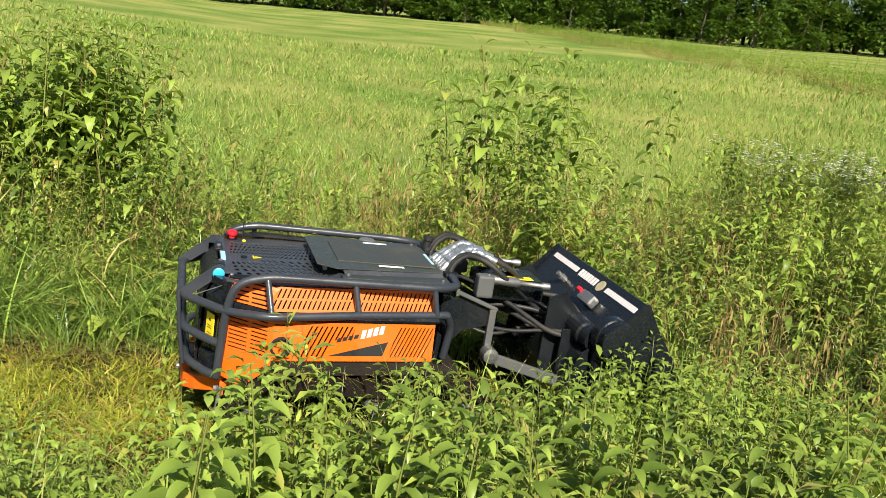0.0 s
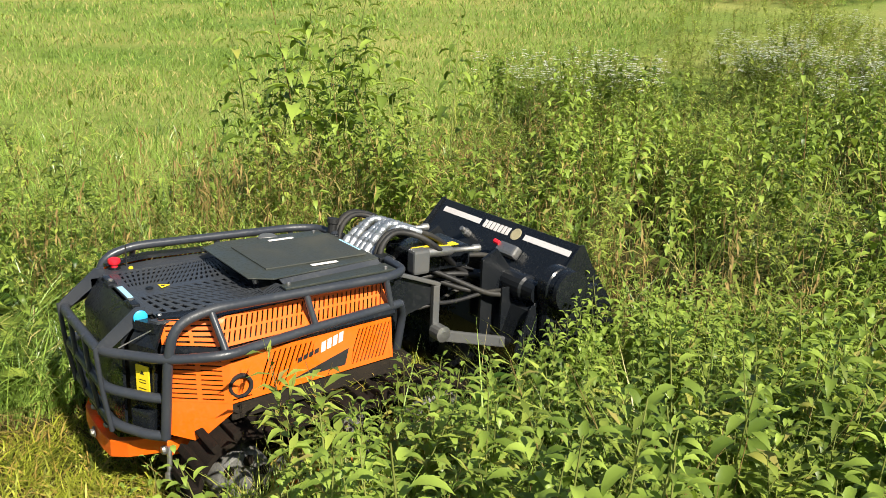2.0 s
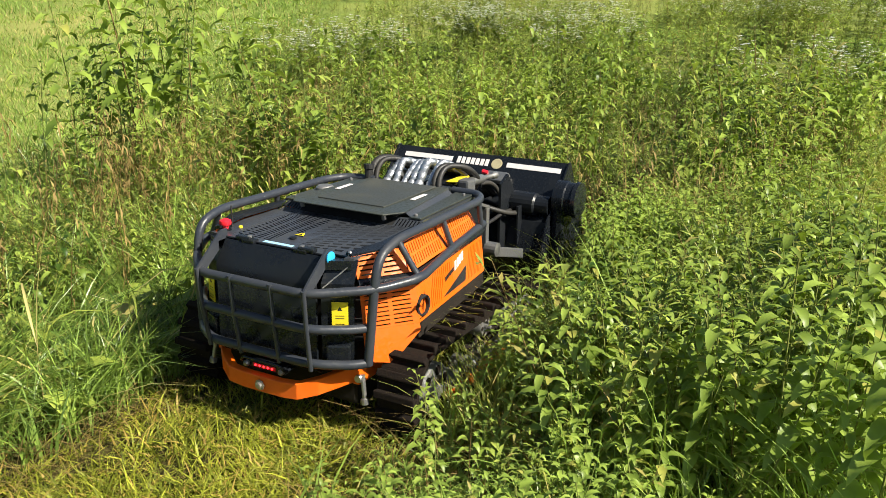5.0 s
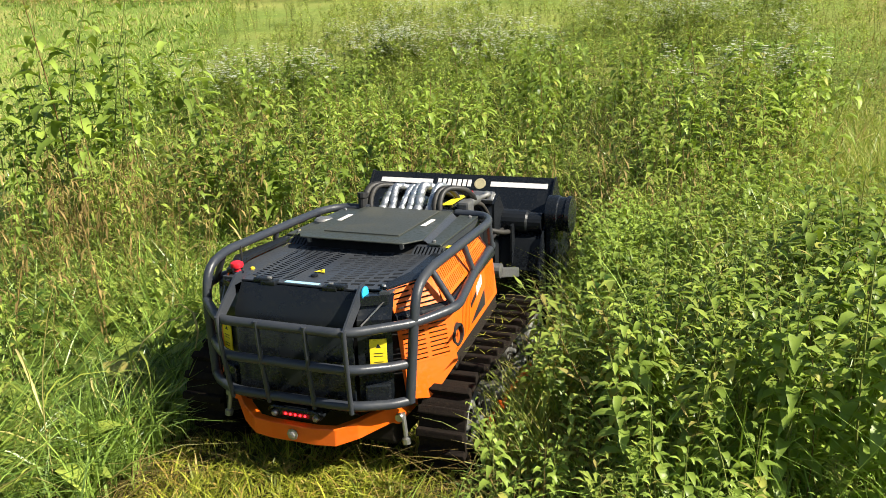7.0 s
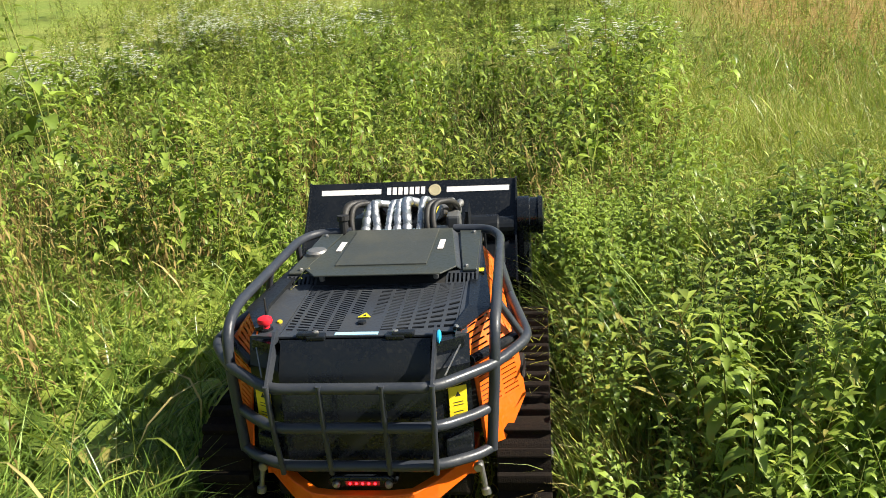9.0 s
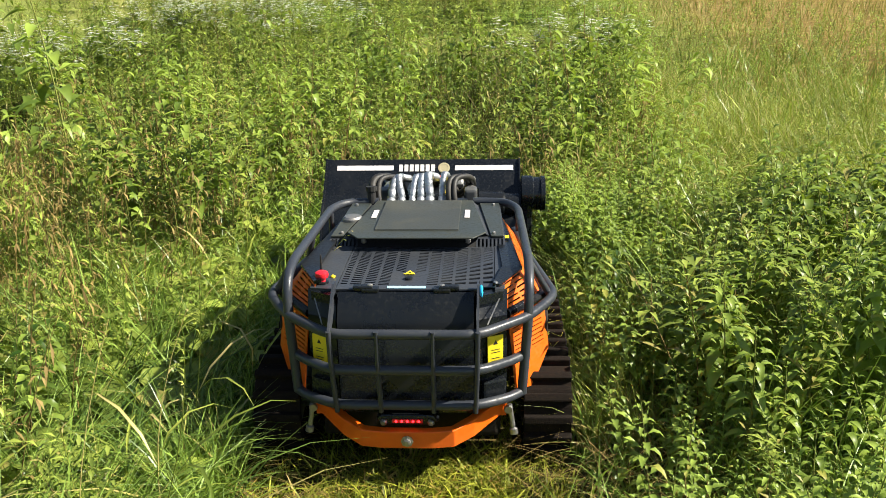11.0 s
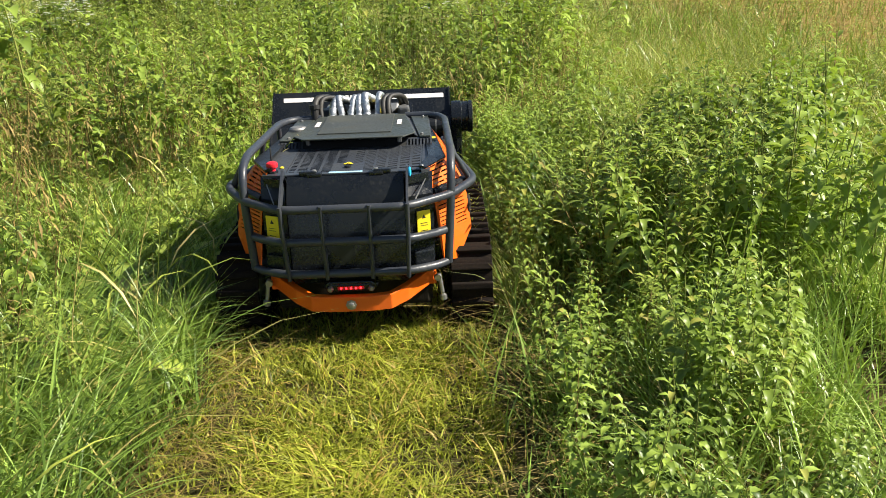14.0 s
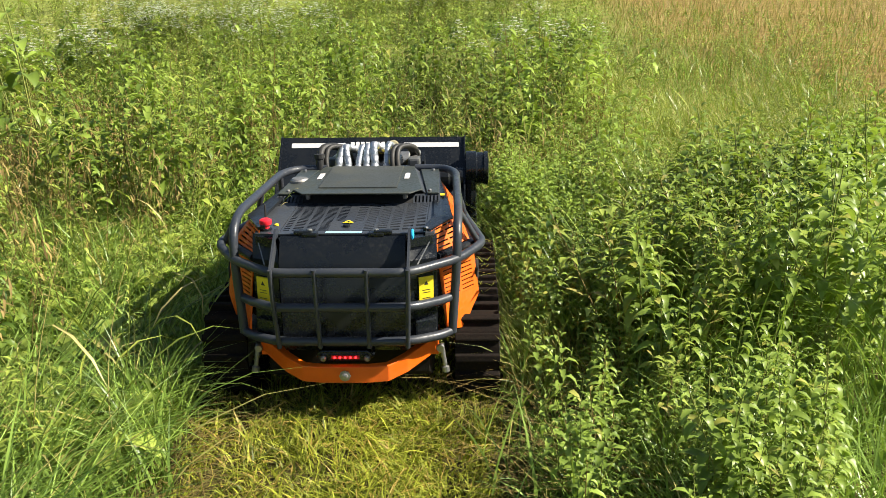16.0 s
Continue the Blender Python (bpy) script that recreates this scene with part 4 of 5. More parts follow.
def weed(seed, h=0.9, leaves=34, size=0.07, flowers=0, narrow=0.24, branches=4):
    """Tall herb: leaves all round the stem, side shoots near the top, flowers where it blooms."""
    r, p = random.Random(seed), Plant()
    pts = bend(h, r.uniform(0.03, 0.2) * h, r.uniform(0, 6.28))
    stalk(p.v[0], p.t[0], pts, 0.004, 0.0016, 3)
    shoots = [(pts, 0.15, leaves)]
    for k in range(branches):
        b, yaw, ln = at_height(pts, r.uniform(0.5, 0.85)), r.uniform(0, 6.28), h * r.uniform(0.16, 0.30)
        s = [(b[0] + math.cos(yaw) * ln * 0.5 * q, b[1] + math.sin(yaw) * ln * 0.5 * q, b[2] + ln * q * 0.95) for q in (0, 0.5, 1)]
        stalk(p.v[0], p.t[0], s, 0.002, 0.001, 3)
        shoots.append((s, 0.1, max(4, leaves // 5)))
    for s, low, count in shoots:
        for k in range(count):
            t = low + (1 - low) * (k + r.random() * 0.6) / count
            b, g = at_height(s, min(t, 1)), size * r.uniform(0.6, 1.2) * (1.15 - 0.55 * t)
            leaf(p.v[1], p.t[1], b, k * 2.4 + r.uniform(-0.4, 0.4), r.uniform(0.0, 0.8), g, g * narrow * r.uniform(0.8, 1.4), r.uniform(0.5, 1.6), 0.15, 2)
        if flowers:
            for k in range(flowers):
                b = at_height(s, r.uniform(0.9, 1.0))
                b = (b[0] + r.uniform(-0.04, 0.04), b[1] + r.uniform(-0.04, 0.04), b[2] + r.uniform(0, 0.04))
                for q in range(4):
                    leaf(p.v[2], p.t[2], b, q * 1.571, 0.25, 0.028, 0.025, 0.2, 0.0, 2)
    return p


def dry_stem(seed, h=0.8):
    r, p = random.Random(seed), Plant()
    pts = bend(h, r.uniform(0.05, 0.3) * h, r.uniform(0, 6.28))
    stalk(p.v[0], p.t[0], pts, 0.003, 0.001, 3)
    for k in range(14):
        b = at_height(pts, r.uniform(0.3, 1.0))
        leaf(p.v[1], p.t[1], b, r.uniform(0, 6.28), r.uniform(-1.2, 0.5), r.uniform(0.05, 0.10), 0.011, 1.2, 0.1, 2)
    return p


def seed_grass(seed, h=0.85):
    """Thin grass stem with a nodding seed head and a few long blades."""
    r, p = random.Random(seed), Plant()
    pts = bend(h, r.uniform(0.15, 0.45) * h, r.uniform(0, 6.28), 7)
    stalk(p.v[0], p.t[0], pts, 0.0022, 0.0012, 3)
    for k in range(14):
        b = at_height(pts, 0.74 + 0.26 * k / 13)
        leaf(p.v[1], p.t[1], b, r.uniform(0, 6.28), r.uniform(0.2, 1.1), r.uniform(0.025, 0.045), 0.008, 1.2, 0.1, 2)
    for k in range(4):
        leaf(p.v[2], p.t[2], at_height(pts, r.uniform(0.02, 0.5)), r.uniform(0, 6.28), r.uniform(0.7, 1.3), r.uniform(0.22, 0.42), 0.011, r.uniform(1.2, 2.4), 0.2, 4)
    return p


def broadleaf(seed, size=0.075, count=12):
    r, p = random.Random(seed), Plant()
    for k in range(count):
        yaw, up = k * 2.4 + r.uniform(-0.3, 0.3), r.uniform(0.5, 1.3)
        ln = size * r.uniform(0.7, 1.5)
        b = (math.cos(yaw) * ln * 0.5, math.sin(yaw) * ln * 0.5, ln * up * 0.8)
        stalk(p.v[0], p.t[0], [(0, 0, 0), b], 0.002, 0.0015, 3)
        leaf(p.v[1], p.t[1], b, yaw, r.uniform(0, 0.6), ln, ln * 0.55, 1.1, 0.2, 3)
    return p


def strewn(plants, x, y, scale, tilt=0.12, z_off=0.0, lean_to=None):
    """Many plants set out over the ground as one set of vertices, triangles and material numbers."""
    V, T, W, o = [], [], [], 0
    pick = rng.integers(0, len(plants), len(x))
    for k, p in enumerate(plants):
        sel = np.nonzero(pick == k)[0]
        if not len(sel):
            continue
        v, t, w = p.joined()
        a = rng.uniform(0, 6.283, len(sel))
        s = scale[sel]
        c, sn = np.cos(a)[:, None], np.sin(a)[:, None]
        px = (v[None, :, 0] * c - v[None, :, 1] * sn) * s[:, None]
        py = (v[None, :, 0] * sn + v[None, :, 1] * c) * s[:, None]
        pz = np.repeat(v[None, :, 2], len(sel), 0) * s[:, None]
        tx, ty = rng.normal(0, tilt, (2, len(sel), 1))
        if lean_to is not None:
            tx, ty = tx + lean_to[0], ty + lean_to[1]
        px, py = px + pz * tx + x[sel][:, None], py + pz * ty + y[sel][:, None]
        pz = pz + (ground_z(x[sel], y[sel]) + z_off)[:, None]
        n = len(v)
        V.append(np.stack([px, py, pz], -1).reshape(-1, 3))
        T.append((t[None] + (np.arange(len(sel)) * n)[:, None, None]).reshape(-1, 3) + o)
        W.append(np.tile(w, len(sel)))
        o += n * len(sel)
    return np.concatenate(V), np.concatenate(T), np.concatenate(W)


def stuff(name, vtw, mats, label, category):
    v, t, w = vtw
    return tagged(new(name, tri_mesh(name, v, t, mats, w)), label, category, kind="stuff")


def blades(x, y, h, w, yaw, lean, segs=3, z0=0.0):
    """Grass blades: narrow tapering strips bowed over by lean (share of the height)."""
    n = len(x)
    dx, dy = np.cos(yaw), np.sin(yaw)
    lv = np.linspace(0, 1, segs + 1)
    twist = rng.uniform(0, 6.283, n)
    sx, sy = np.cos(twist), np.sin(twist)
    pts = []
    gz = ground_z(x, y) + z0
    for k, s in enumerate(lv):
        off = lean * h * s ** 1.7
        zz = h * s * np.sqrt(np.maximum(0.05, 1 - (np.minimum(lean, 1.2) * s * 0.62) ** 2))
        cx, cy, cz = x + dx * off, y + dy * off, gz + zz
        ww = w * 0.5 * (1 - s) ** 0.6
        if k < segs:
            pts.append(np.stack([cx - sx * ww, cy - sy * ww, cz], -1))
            pts.append(np.stack([cx + sx * ww, cy + sy * ww, cz], -1))
        else:
            pts.append(np.stack([cx, cy, cz], -1))
    m = 2 * segs + 1
    V = np.stack(pts, 1).reshape(-1, 3)
    t = []
    for k in range(segs - 1):
        a = 2 * k
        t += [(a, a + 1, a + 3), (a, a + 3, a + 2)]
    t.append((2 * segs - 2, 2 * segs - 1, 2 * segs))
    T = (np.array(t)[None] + (np.arange(n) * m)[:, None, None]).reshape(-1, 3)
    return V, T, np.zeros(len(T), int)


def merge(*sets):
    o, V, T, W = 0, [], [], []
    for v, t, w in sets:
        V.append(v), T.append(t + o), W.append(w)
        o += len(v)
    return np.concatenate(V), np.concatenate(T), np.concatenate(W)


def spots(n, x0, x1, y0, y1, keep):
    x, y = rng.uniform(x0, x1, n), rng.uniform(y0, y1, n)
    k = keep(x, y)
    return x[k], y[k]


def meadow_edge(y):
    """The x at which the tall growth ends and the mown meadow begins."""
    return np.where(y > 1.0, -3.0 - 0.62 * (y - 1.0), -3.0) + 0.25 * np.sin(y * 2.1)


def clear(x, y, m=0.0):
    """Not on the mower, its head or the cut strip behind it."""
    body = (np.abs(x) < 0.62 + m) & (y > -0.9 - m) & (y < 1.0)
    head_box = (x > -0.66 - m) & (x < 0.62 + m) & (y > 0.8) & (y < 1.50 + m)
    strip = (np.abs(x + 0.02 * np.sin(y * 5)) < 0.52 + m) & (y < -0.6)
    return ~(body | head_box | strip)


def patchy(x, y, f, ph=0.0):
    return 0.5 + 0.5 * np.sin(x * f + 1.3 * np.sin(y * f * 0.7 + ph) + ph) * np.cos(y * f * 0.9 + ph * 2)


def tufts(n, x0, x1, y0, y1, keep, each, spread):
    """Spots gathered into tufts with bare gaps between, and each tuft's own number from 0 to 1."""
    cx, cy = spots(n, x0, x1, y0, y1, keep)
    own = rng.random(len(cx))
    k = np.repeat(np.arange(len(cx)), each)
    return cx[k] + rng.normal(0, spread, len(k)), cy[k] + rng.normal(0, spread, len(k)), own[k]


# cut strip: stubble, tussocks and lying clippings
x, y = spots(24000, -0.62, 0.62, -4.6, 1.4, lambda x, y: (np.abs(x) < 0.56 + 0.04 * np.sin(y * 7)) & ((np.abs(np.abs(x) - 0.42) > 0.04) | (rng.random(len(x)) < 0.25)))
tuft = 0.35 + 1.1 * patchy(x, y, 17.0) * patchy(x, y, 9.0, 1.0) + 0.35 * rng.random(len(x))
near = blades(x, y, rng.uniform(0.03, 0.09, len(x)) * tuft, rng.uniform(0.004, 0.009, len(x)), rng.uniform(0, 6.28, len(x)), rng.uniform(0.2, 1.6, len(x)), 2)
x, y, own = tufts(620, -0.52, 0.52, -3.4, -0.55, lambda x, y: (np.abs(np.abs(x) - 0.42) > 0.05) & (patchy(x, y, 7.0, 2.0) > 0.3), 30, 0.042)
lump = blades(x, y, rng.uniform(0.04, 0.10, len(x)) * (0.45 + 0.75 * own), rng.uniform(0.005, 0.012, len(x)), own * 40 + rng.normal(0, 0.8, len(x)), rng.uniform(0.5, 2.0, len(x)), 3)
x, y = spots(3600, -0.60, 0.60, -4.6, -0.5, lambda x, y: np.abs(x) < 0.56)
flat = blades(x, y, rng.uniform(0.04, 0.10, len(x)), rng.uniform(0.003, 0.006, len(x)), rng.uniform(0, 6.28, len(x)), rng.uniform(1.2, 3.0, len(x)), 2, 0.012)
flat[0][:, 2] = ground_z(flat[0][:, 0], flat[0][:, 1]) + 0.015 + 0.45 * (flat[0][:, 2] - ground_z(flat[0][:, 0], flat[0][:, 1]))
stuff("cut_grass", merge(near, lump, flat), [M_STUBBLE], "short yellow-green cut grass with lying clippings", "grass")

# long lush grass beside the strip in tufts, combed over it at the edge
x, y, own = tufts(900, -2.5, -0.60, -3.6, 2.4, lambda x, y: clear(x, y, 0.04), 15, 0.055)
g1 = blades(x, y, rng.uniform(0.20, 0.50, len(x)) * (0.55 + 0.7 * own), rng.uniform(0.006, 0.014, len(x)), own * 50 + rng.normal(0, 0.9, len(x)), rng.uniform(0.3, 1.5, len(x)), 4)
x, y, own = tufts(170, -1.50, -0.74, -3.0, -0.55, lambda x, y: x > -1.4, 17, 0.085)
g6 = blades(x, y, rng.uniform(0.22, 0.50, len(x)) * (0.55 + 0.55 * own), rng.uniform(0.006, 0.013, len(x)), rng.normal(-0.2, 0.8, len(x)) + 3.0 * (own - 0.5), rng.uniform(0.6, 1.7, len(x)), 5)
x, y = spots(900, -0.78, -0.62, -0.95, 0.8, lambda x, y: x < -0.63)
g5 = blades(x, y, rng.uniform(0.16, 0.38, len(x)), rng.uniform(0.005, 0.010, len(x)), rng.normal(2.6, 0.9, len(x)), rng.uniform(0.1, 0.8, len(x)), 4)
# beside the track: low in the lee of the mower, higher ahead
x, y, own = tufts(420, 0.68, 1.7, -2.6, -0.10, lambda x, y: (x > 0.66 + 0.04 * np.sin(y * 6)), 16, 0.05)
g2 = blades(x, y, rng.uniform(0.12, 0.36, len(x)) * (0.5 + 0.7 * own) * np.where(x < 1.05, 0.55, 1.0), rng.uniform(0.005, 0.011, len(x)), own * 50 + rng.normal(0, 0.9, len(x)), rng.uniform(0.4, 1.6, len(x)), 4)
x, y, own = tufts(150, 0.66, 1.25, -0.10, 2.4, lambda x, y: clear(x, y, 0.04), 22, 0.045)
g4 = blades(x, y, rng.uniform(0.22, 0.50, len(x)) * (0.6 + 0.6 * own), rng.uniform(0.004, 0.010, len(x)), own * 50 + rng.normal(0, 0.9, len(x)), rng.uniform(0.3, 1.2, len(x)), 4)
x, y, own = tufts(38, 0.66, 0.92, -0.50, 0.15, lambda x, y: x > 0.67, 18, 0.04)
g3 = blades(x, y, rng.uniform(0.20, 0.42, len(x)) * (0.6 + 0.5 * own), rng.uniform(0.004, 0.009, len(x)), 2.6 + rng.normal(0, 0.9, len(x)), rng.uniform(0.3, 1.2, len(x)), 4)
x, y, own = tufts(230, 1.15, 2.3, -1.6, 2.2, lambda x, y: x > 1.15, 15, 0.055)
g7 = blades(x, y, rng.uniform(0.35, 0.80, len(x)) * (0.6 + 0.45 * own) * np.where(y < -0.85, 0.65, 1.0), rng.uniform(0.005, 0.011, len(x)), own * 50 + rng.normal(0, 0.9, len(x)), rng.uniform(0.2, 1.1, len(x)), 4)
stuff("torn_grass", merge(g3), [M_PALEGRASS], "torn half-dry grass leaning on the mower track", "grass")
stuff("long_grass", merge(g1, g2, g4, g5, g6, g7), [M_GRASS], "long lush green grass bowed over beside the cut strip", "grass")
x, y, own = tufts(170, 0.72, 1.30, 0.1, 3.0, lambda x, y: clear(x, y, 0.06), 18, 0.05)
g = blades(x, y, rng.uniform(0.30, 0.62, len(x)) * (0.6 + 0.5 * own), rng.uniform(0.004, 0.008, len(x)), own * 50 + rng.normal(0, 0.8, len(x)), rng.uniform(0.3, 1.2, len(x)), 4)
stuff("pale_tufts", g, [M_PALEGRASS], "pale tufts of meadow grass beside the mower head", "grass")

# straw lying along both edges of the strip
x, y = spots(700, 0.58, 1.25, -2.6, 0.1, lambda x, y: x > 0.60)
flat = blades(x, y, rng.uniform(0.12, 0.38, len(x)), rng.uniform(0.003, 0.006, len(x)), rng.normal(3.6, 1.2, len(x)), rng.uniform(1.2, 2.6, len(x)), 4, 0.02)
x, y = spots(520, -0.72, -0.42, -3.0, -0.7, lambda x, y: x < -0.44)
edge = blades(x, y, rng.uniform(0.10, 0.30, len(x)), rng.uniform(0.003, 0.006, len(x)), rng.normal(-0.6, 0.7, len(x)), rng.uniform(1.2, 2.6, len(x)), 4, 0.02)
flat = merge(flat, edge)
flat[0][:, 2] = ground_z(flat[0][:, 0], flat[0][:, 1]) + 0.02 + 0.6 * (flat[0][:, 2] - ground_z(flat[0][:, 0], flat[0][:, 1]))
stuff("flattened_straw", flat, [M_STALK], "flattened straw-coloured grass beside the cut strip", "grass")
x, y = spots(70, 0.41, 0.60, -0.45, 0.42, lambda x, y: x > 0)
caught = blades(x, y, rng.uniform(0.02, 0.06, len(x)), rng.uniform(0.003, 0.006, len(x)), rng.uniform(0, 6.28, len(x)), rng.uniform(1.0, 2.5, len(x)), 3)
caught[0][:, 2] = 0.412 + 0.25 * caught[0][:, 2]
stuff("clippings", caught, [M_STUBBLE], "cut grass caught on the mower track", "grass")

# undergrowth between the tall plants
x, y = spots(24000, -9.0, 5.0, -3.5, 9.0, lambda x, y: clear(x, y) & (x > meadow_edge(y) - 0.4) & (x < 2.6 + 0.45 * np.maximum(y, 0)) & ~((x > 2.2) & (y < -0.8)))
g = blades(x, y, rng.uniform(0.18, 0.55, len(x)) * np.where((x > 0.5) & (y < 1.0), 0.7, 1) * (0.5 + 0.8 * patchy(x, y, 2.6, 1.5)), rng.uniform(0.006, 0.014, len(x)), rng.uniform(0, 6.28, len(x)), rng.uniform(0.2, 1.1, len(x)), 3)
stuff("undergrowth", g, [M_GRASS], "green grass growing between tall weeds", "grass")

# pale fine grass and dry grass ahead
x, y = spots(50000, 1.2, 7.0, 1.0, 9.0, lambda x, y: (x > 1.3 + 0.10 * (y - 2)) & (x < 3.2 + 0.5 * y) & (y < 6.6 - 0.62 * (x - 2) + 0.4 * np.sin(x * 3.7)))
g1 = blades(x, y, rng.uniform(0.22, 0.60, len(x)) * (0.6 + 0.6 * patchy(x, y, 3.1)), rng.uniform(0.004, 0.010, len(x)), rng.normal(2.6, 1.3, len(x)), rng.uniform(0.2, 0.9, len(x)), 3)
stuff("pale_grass", g1, [M_PALEGRASS], "fine pale green meadow grass", "grass")
x, y = spots(80000, 1.5, 22.0, 5.0, 34.0, lambda x, y: (x > 2.0 + 0.5 * np.sin(y * 1.3) + 0.05 * y) & (y > 6.0 - 0.62 * (x - 2) + 0.4 * np.sin(x * 3.7)) & (x < 3.0 + 0.55 * y) & (rng.random(len(x)) < 10 / y))
g2 = blades(x, y, rng.uniform(0.06, 0.28, len(x)), rng.uniform(0.008, 0.020, len(x)), rng.uniform(0, 6.28, len(x)), rng.uniform(0.1, 0.9, len(x)), 2)
stuff("dry_grass", g2, [M_DRY], "sun-dried straw-coloured grass", "grass")

# lower grass round about
x, y = spots(42000, -8, 8, -9, 3.5, lambda x, y: (((x > 1.6) & (y < 1.6)) | (y < -3.0) | (x < -2.6)) & clear(x, y) & (np.abs(x) > 0.56))
g = blades(x, y, rng.uniform(0.08, 0.30, len(x)), rng.uniform(0.006, 0.014, len(x)), rng.uniform(0, 6.28, len(x)), rng.uniform(0.3, 1.2, len(x)), 3)
stuff("low_grass", g, [M_GRASS], "low green grass round the mown strip", "grass")

# mown meadow
x, y = spots(620000, -42, 1, -14, 44, lambda x, y: (x < meadow_edge(y) + 0.3) & (rng.random(len(x)) < np.clip(85 / ((x + 1) ** 2 + 0.6 * (y - 1) ** 2), 0.02, 1)) & (y > x * 0.45 - 3.5) & (y < 4 - 1.3 * x))
d = np.hypot(x, y)
g = blades(x, y, rng.uniform(0.05, 0.20, len(x)) * (0.7 + 0.025 * d) * (0.30 + 1.5 * patchy(x, y, 2.3) * patchy(x, y, 0.8, 1.0) + 0.5 * patchy(x, y, 5.1, 2.0) ** 2), 0.005 + 0.0010 * d * rng.uniform(0.6, 1.4, len(x)), rng.uniform(0, 6.28, len(x)), rng.uniform(0.2, 1.2, len(x)), 2)
stuff("meadow_grass", g, [M_FIELD], "light green regrowing meadow grass", "grass")
x, y = spots(160000, -42, 1, -14, 44, lambda x, y: (x < meadow_edge(y)) & (patchy(x, y, 0.55, 2.0) * patchy(x, y, 1.3, 0.7) > 0.33) & (rng.random(len(x)) < np.clip(90 / ((x + 1) ** 2 + 0.6 * (y - 1) ** 2), 0.03, 1)) & (y > x * 0.45 - 3.5) & (y < 4 - 1.3 * x))
d = np.hypot(x, y)
g = blades(x, y, rng.uniform(0.06, 0.16, len(x)) * (0.7 + 0.025 * d), 0.004 + 0.0009 * d * rng.uniform(0.6, 1.4, len(x)), rng.uniform(0, 6.28, len(x)), rng.uniform(0.6, 1.8, len(x)), 2)
stuff("dry_grass", g, [M_PALEGRASS], "patches of straw-coloured dry meadow grass", "grass")

# tall growth ahead and to the far side
N1 = [nettle(k, 0.95, 13, 0.115, 3) for k in range(6)]
W1 = [weed(20 + k, 0.95, 24, 0.145) for k in range(5)]
W2 = [weed(40 + k, 0.9, 18, 0.16, 4) for k in range(3)]
D1 = [dry_stem(60 + k, 0.75) for k in range(4)]


def tall_zone(x, y):
    return clear(x, y, 0.05) & (x > meadow_edge(y)) & ((y > 1.5) | (x < -1.25)) & (x < 1.35 + 0.13 * np.maximum(y - 1.5, 0) + 0.2 * np.sin(y * 2.0)) & (y > -3.2)


x, y = spots(1900, -7.5, 2.6, -3.2, 7.5, lambda x, y: tall_zone(x, y) & (patchy(x, y, 1.5) > 0.36))
stuff("nettles", strewn(N1, x, y, rng.uniform(0.70, 1.10, len(x)) * (0.35 + 0.90 * patchy(x, y, 2.4, 3.0)) * np.where(x < -1.2, np.where(y < 1, 0.85, 1.0), 1.08)), [M_STEM, M_NETTLE, M_PETAL], "dense stand of tall green nettles", "nettles")
x, y = spots(3600, -13.5, 3.4, -3.2, 19.0, lambda x, y: tall_zone(x, y) & (patchy(x, y, 1.2, 2.0) > 0.38))
stuff("weeds", strewn(W1, x, y, rng.uniform(0.7, 1.1, len(x)) * (0.35 + 0.90 * patchy(x, y, 2.0, 0.5)) * np.where(x < -1.2, 0.9, 1.05)), [M_STEM, M_WEED, M_PETAL], "tall leafy green weeds", "weeds")
x, y = spots(1500, -6.0, 1.8, 5.5, 17.0, lambda x, y: tall_zone(x, y) & (patchy(x, y, 0.9, 1.0) > 0.56))
stuff("flowering_weeds", strewn(W2, x, y, rng.uniform(0.75, 1.15, len(x))), [M_STEM, M_WEED, M_PETAL], "tall weeds with small white flowers", "weeds")
x, y = spots(2200, -5.0, 2.0, -3.0, 5.0, lambda x, y: tall_zone(x, y) & (patchy(x, y, 1.4, 4.0) > 0.45) & ((x > -1.4) | (rng.random(len(x)) < 0.45)))
stuff("dry_stalks", strewn(D1, x, y, rng.uniform(0.6, 1.15, len(x))), [M_STALK, M_STALK, M_PETAL], "brown dry plant stalks", "stalks")
x, y = spots(230, -2.9, -1.15, 0.2, 2.8, lambda x, y: tall_zone(x, y) & (patchy(x, y, 1.6, 1.0) > 0.35))
stuff("dry_stalks", strewn(D1, x, y, rng.uniform(0.7, 1.25, len(x)), 0.2), [M_STALK, M_STALK, M_PETAL], "brown dry plant stalks at the edge of the tall growth", "stalks")
S1 = [seed_grass(120 + k) for k in range(5)]
x, y = spots(1500, -5.0, 3.4, -3.6, 7.0, lambda x, y: clear(x, y, 0.05) & (x > meadow_edge(y)) & ((x < -0.7) | (y > 1.5)) & (patchy(x, y, 1.1, 5.0) > 0.3))
stuff("seed_grass", strewn(S1, x, y, rng.uniform(0.6, 1.1, len(x)), 0.2), [M_PALEGRASS, M_PALEGRASS, M_PALEGRASS], "pale grass stems with nodding seed heads", "grass")
x, y = spots(420, 1.4, 6.0, 1.4, 11.0, lambda x, y: (x < 3.0 + 0.5 * y) & (x > 1.2 + 0.12 * y))
stuff("scattered_weeds", strewn(W1, x, y, rng.uniform(0.35, 0.75, len(x)), 0.2), [M_STEM, M_WEED, M_PETAL], "scattered weeds in pale grass", "weeds")
x, y = spots(420, -2.6, -0.90, -2.6, 1.6, lambda x, y: clear(x, y, 0.3) & (patchy(x, y, 1.9, 2.0) > 0.35))
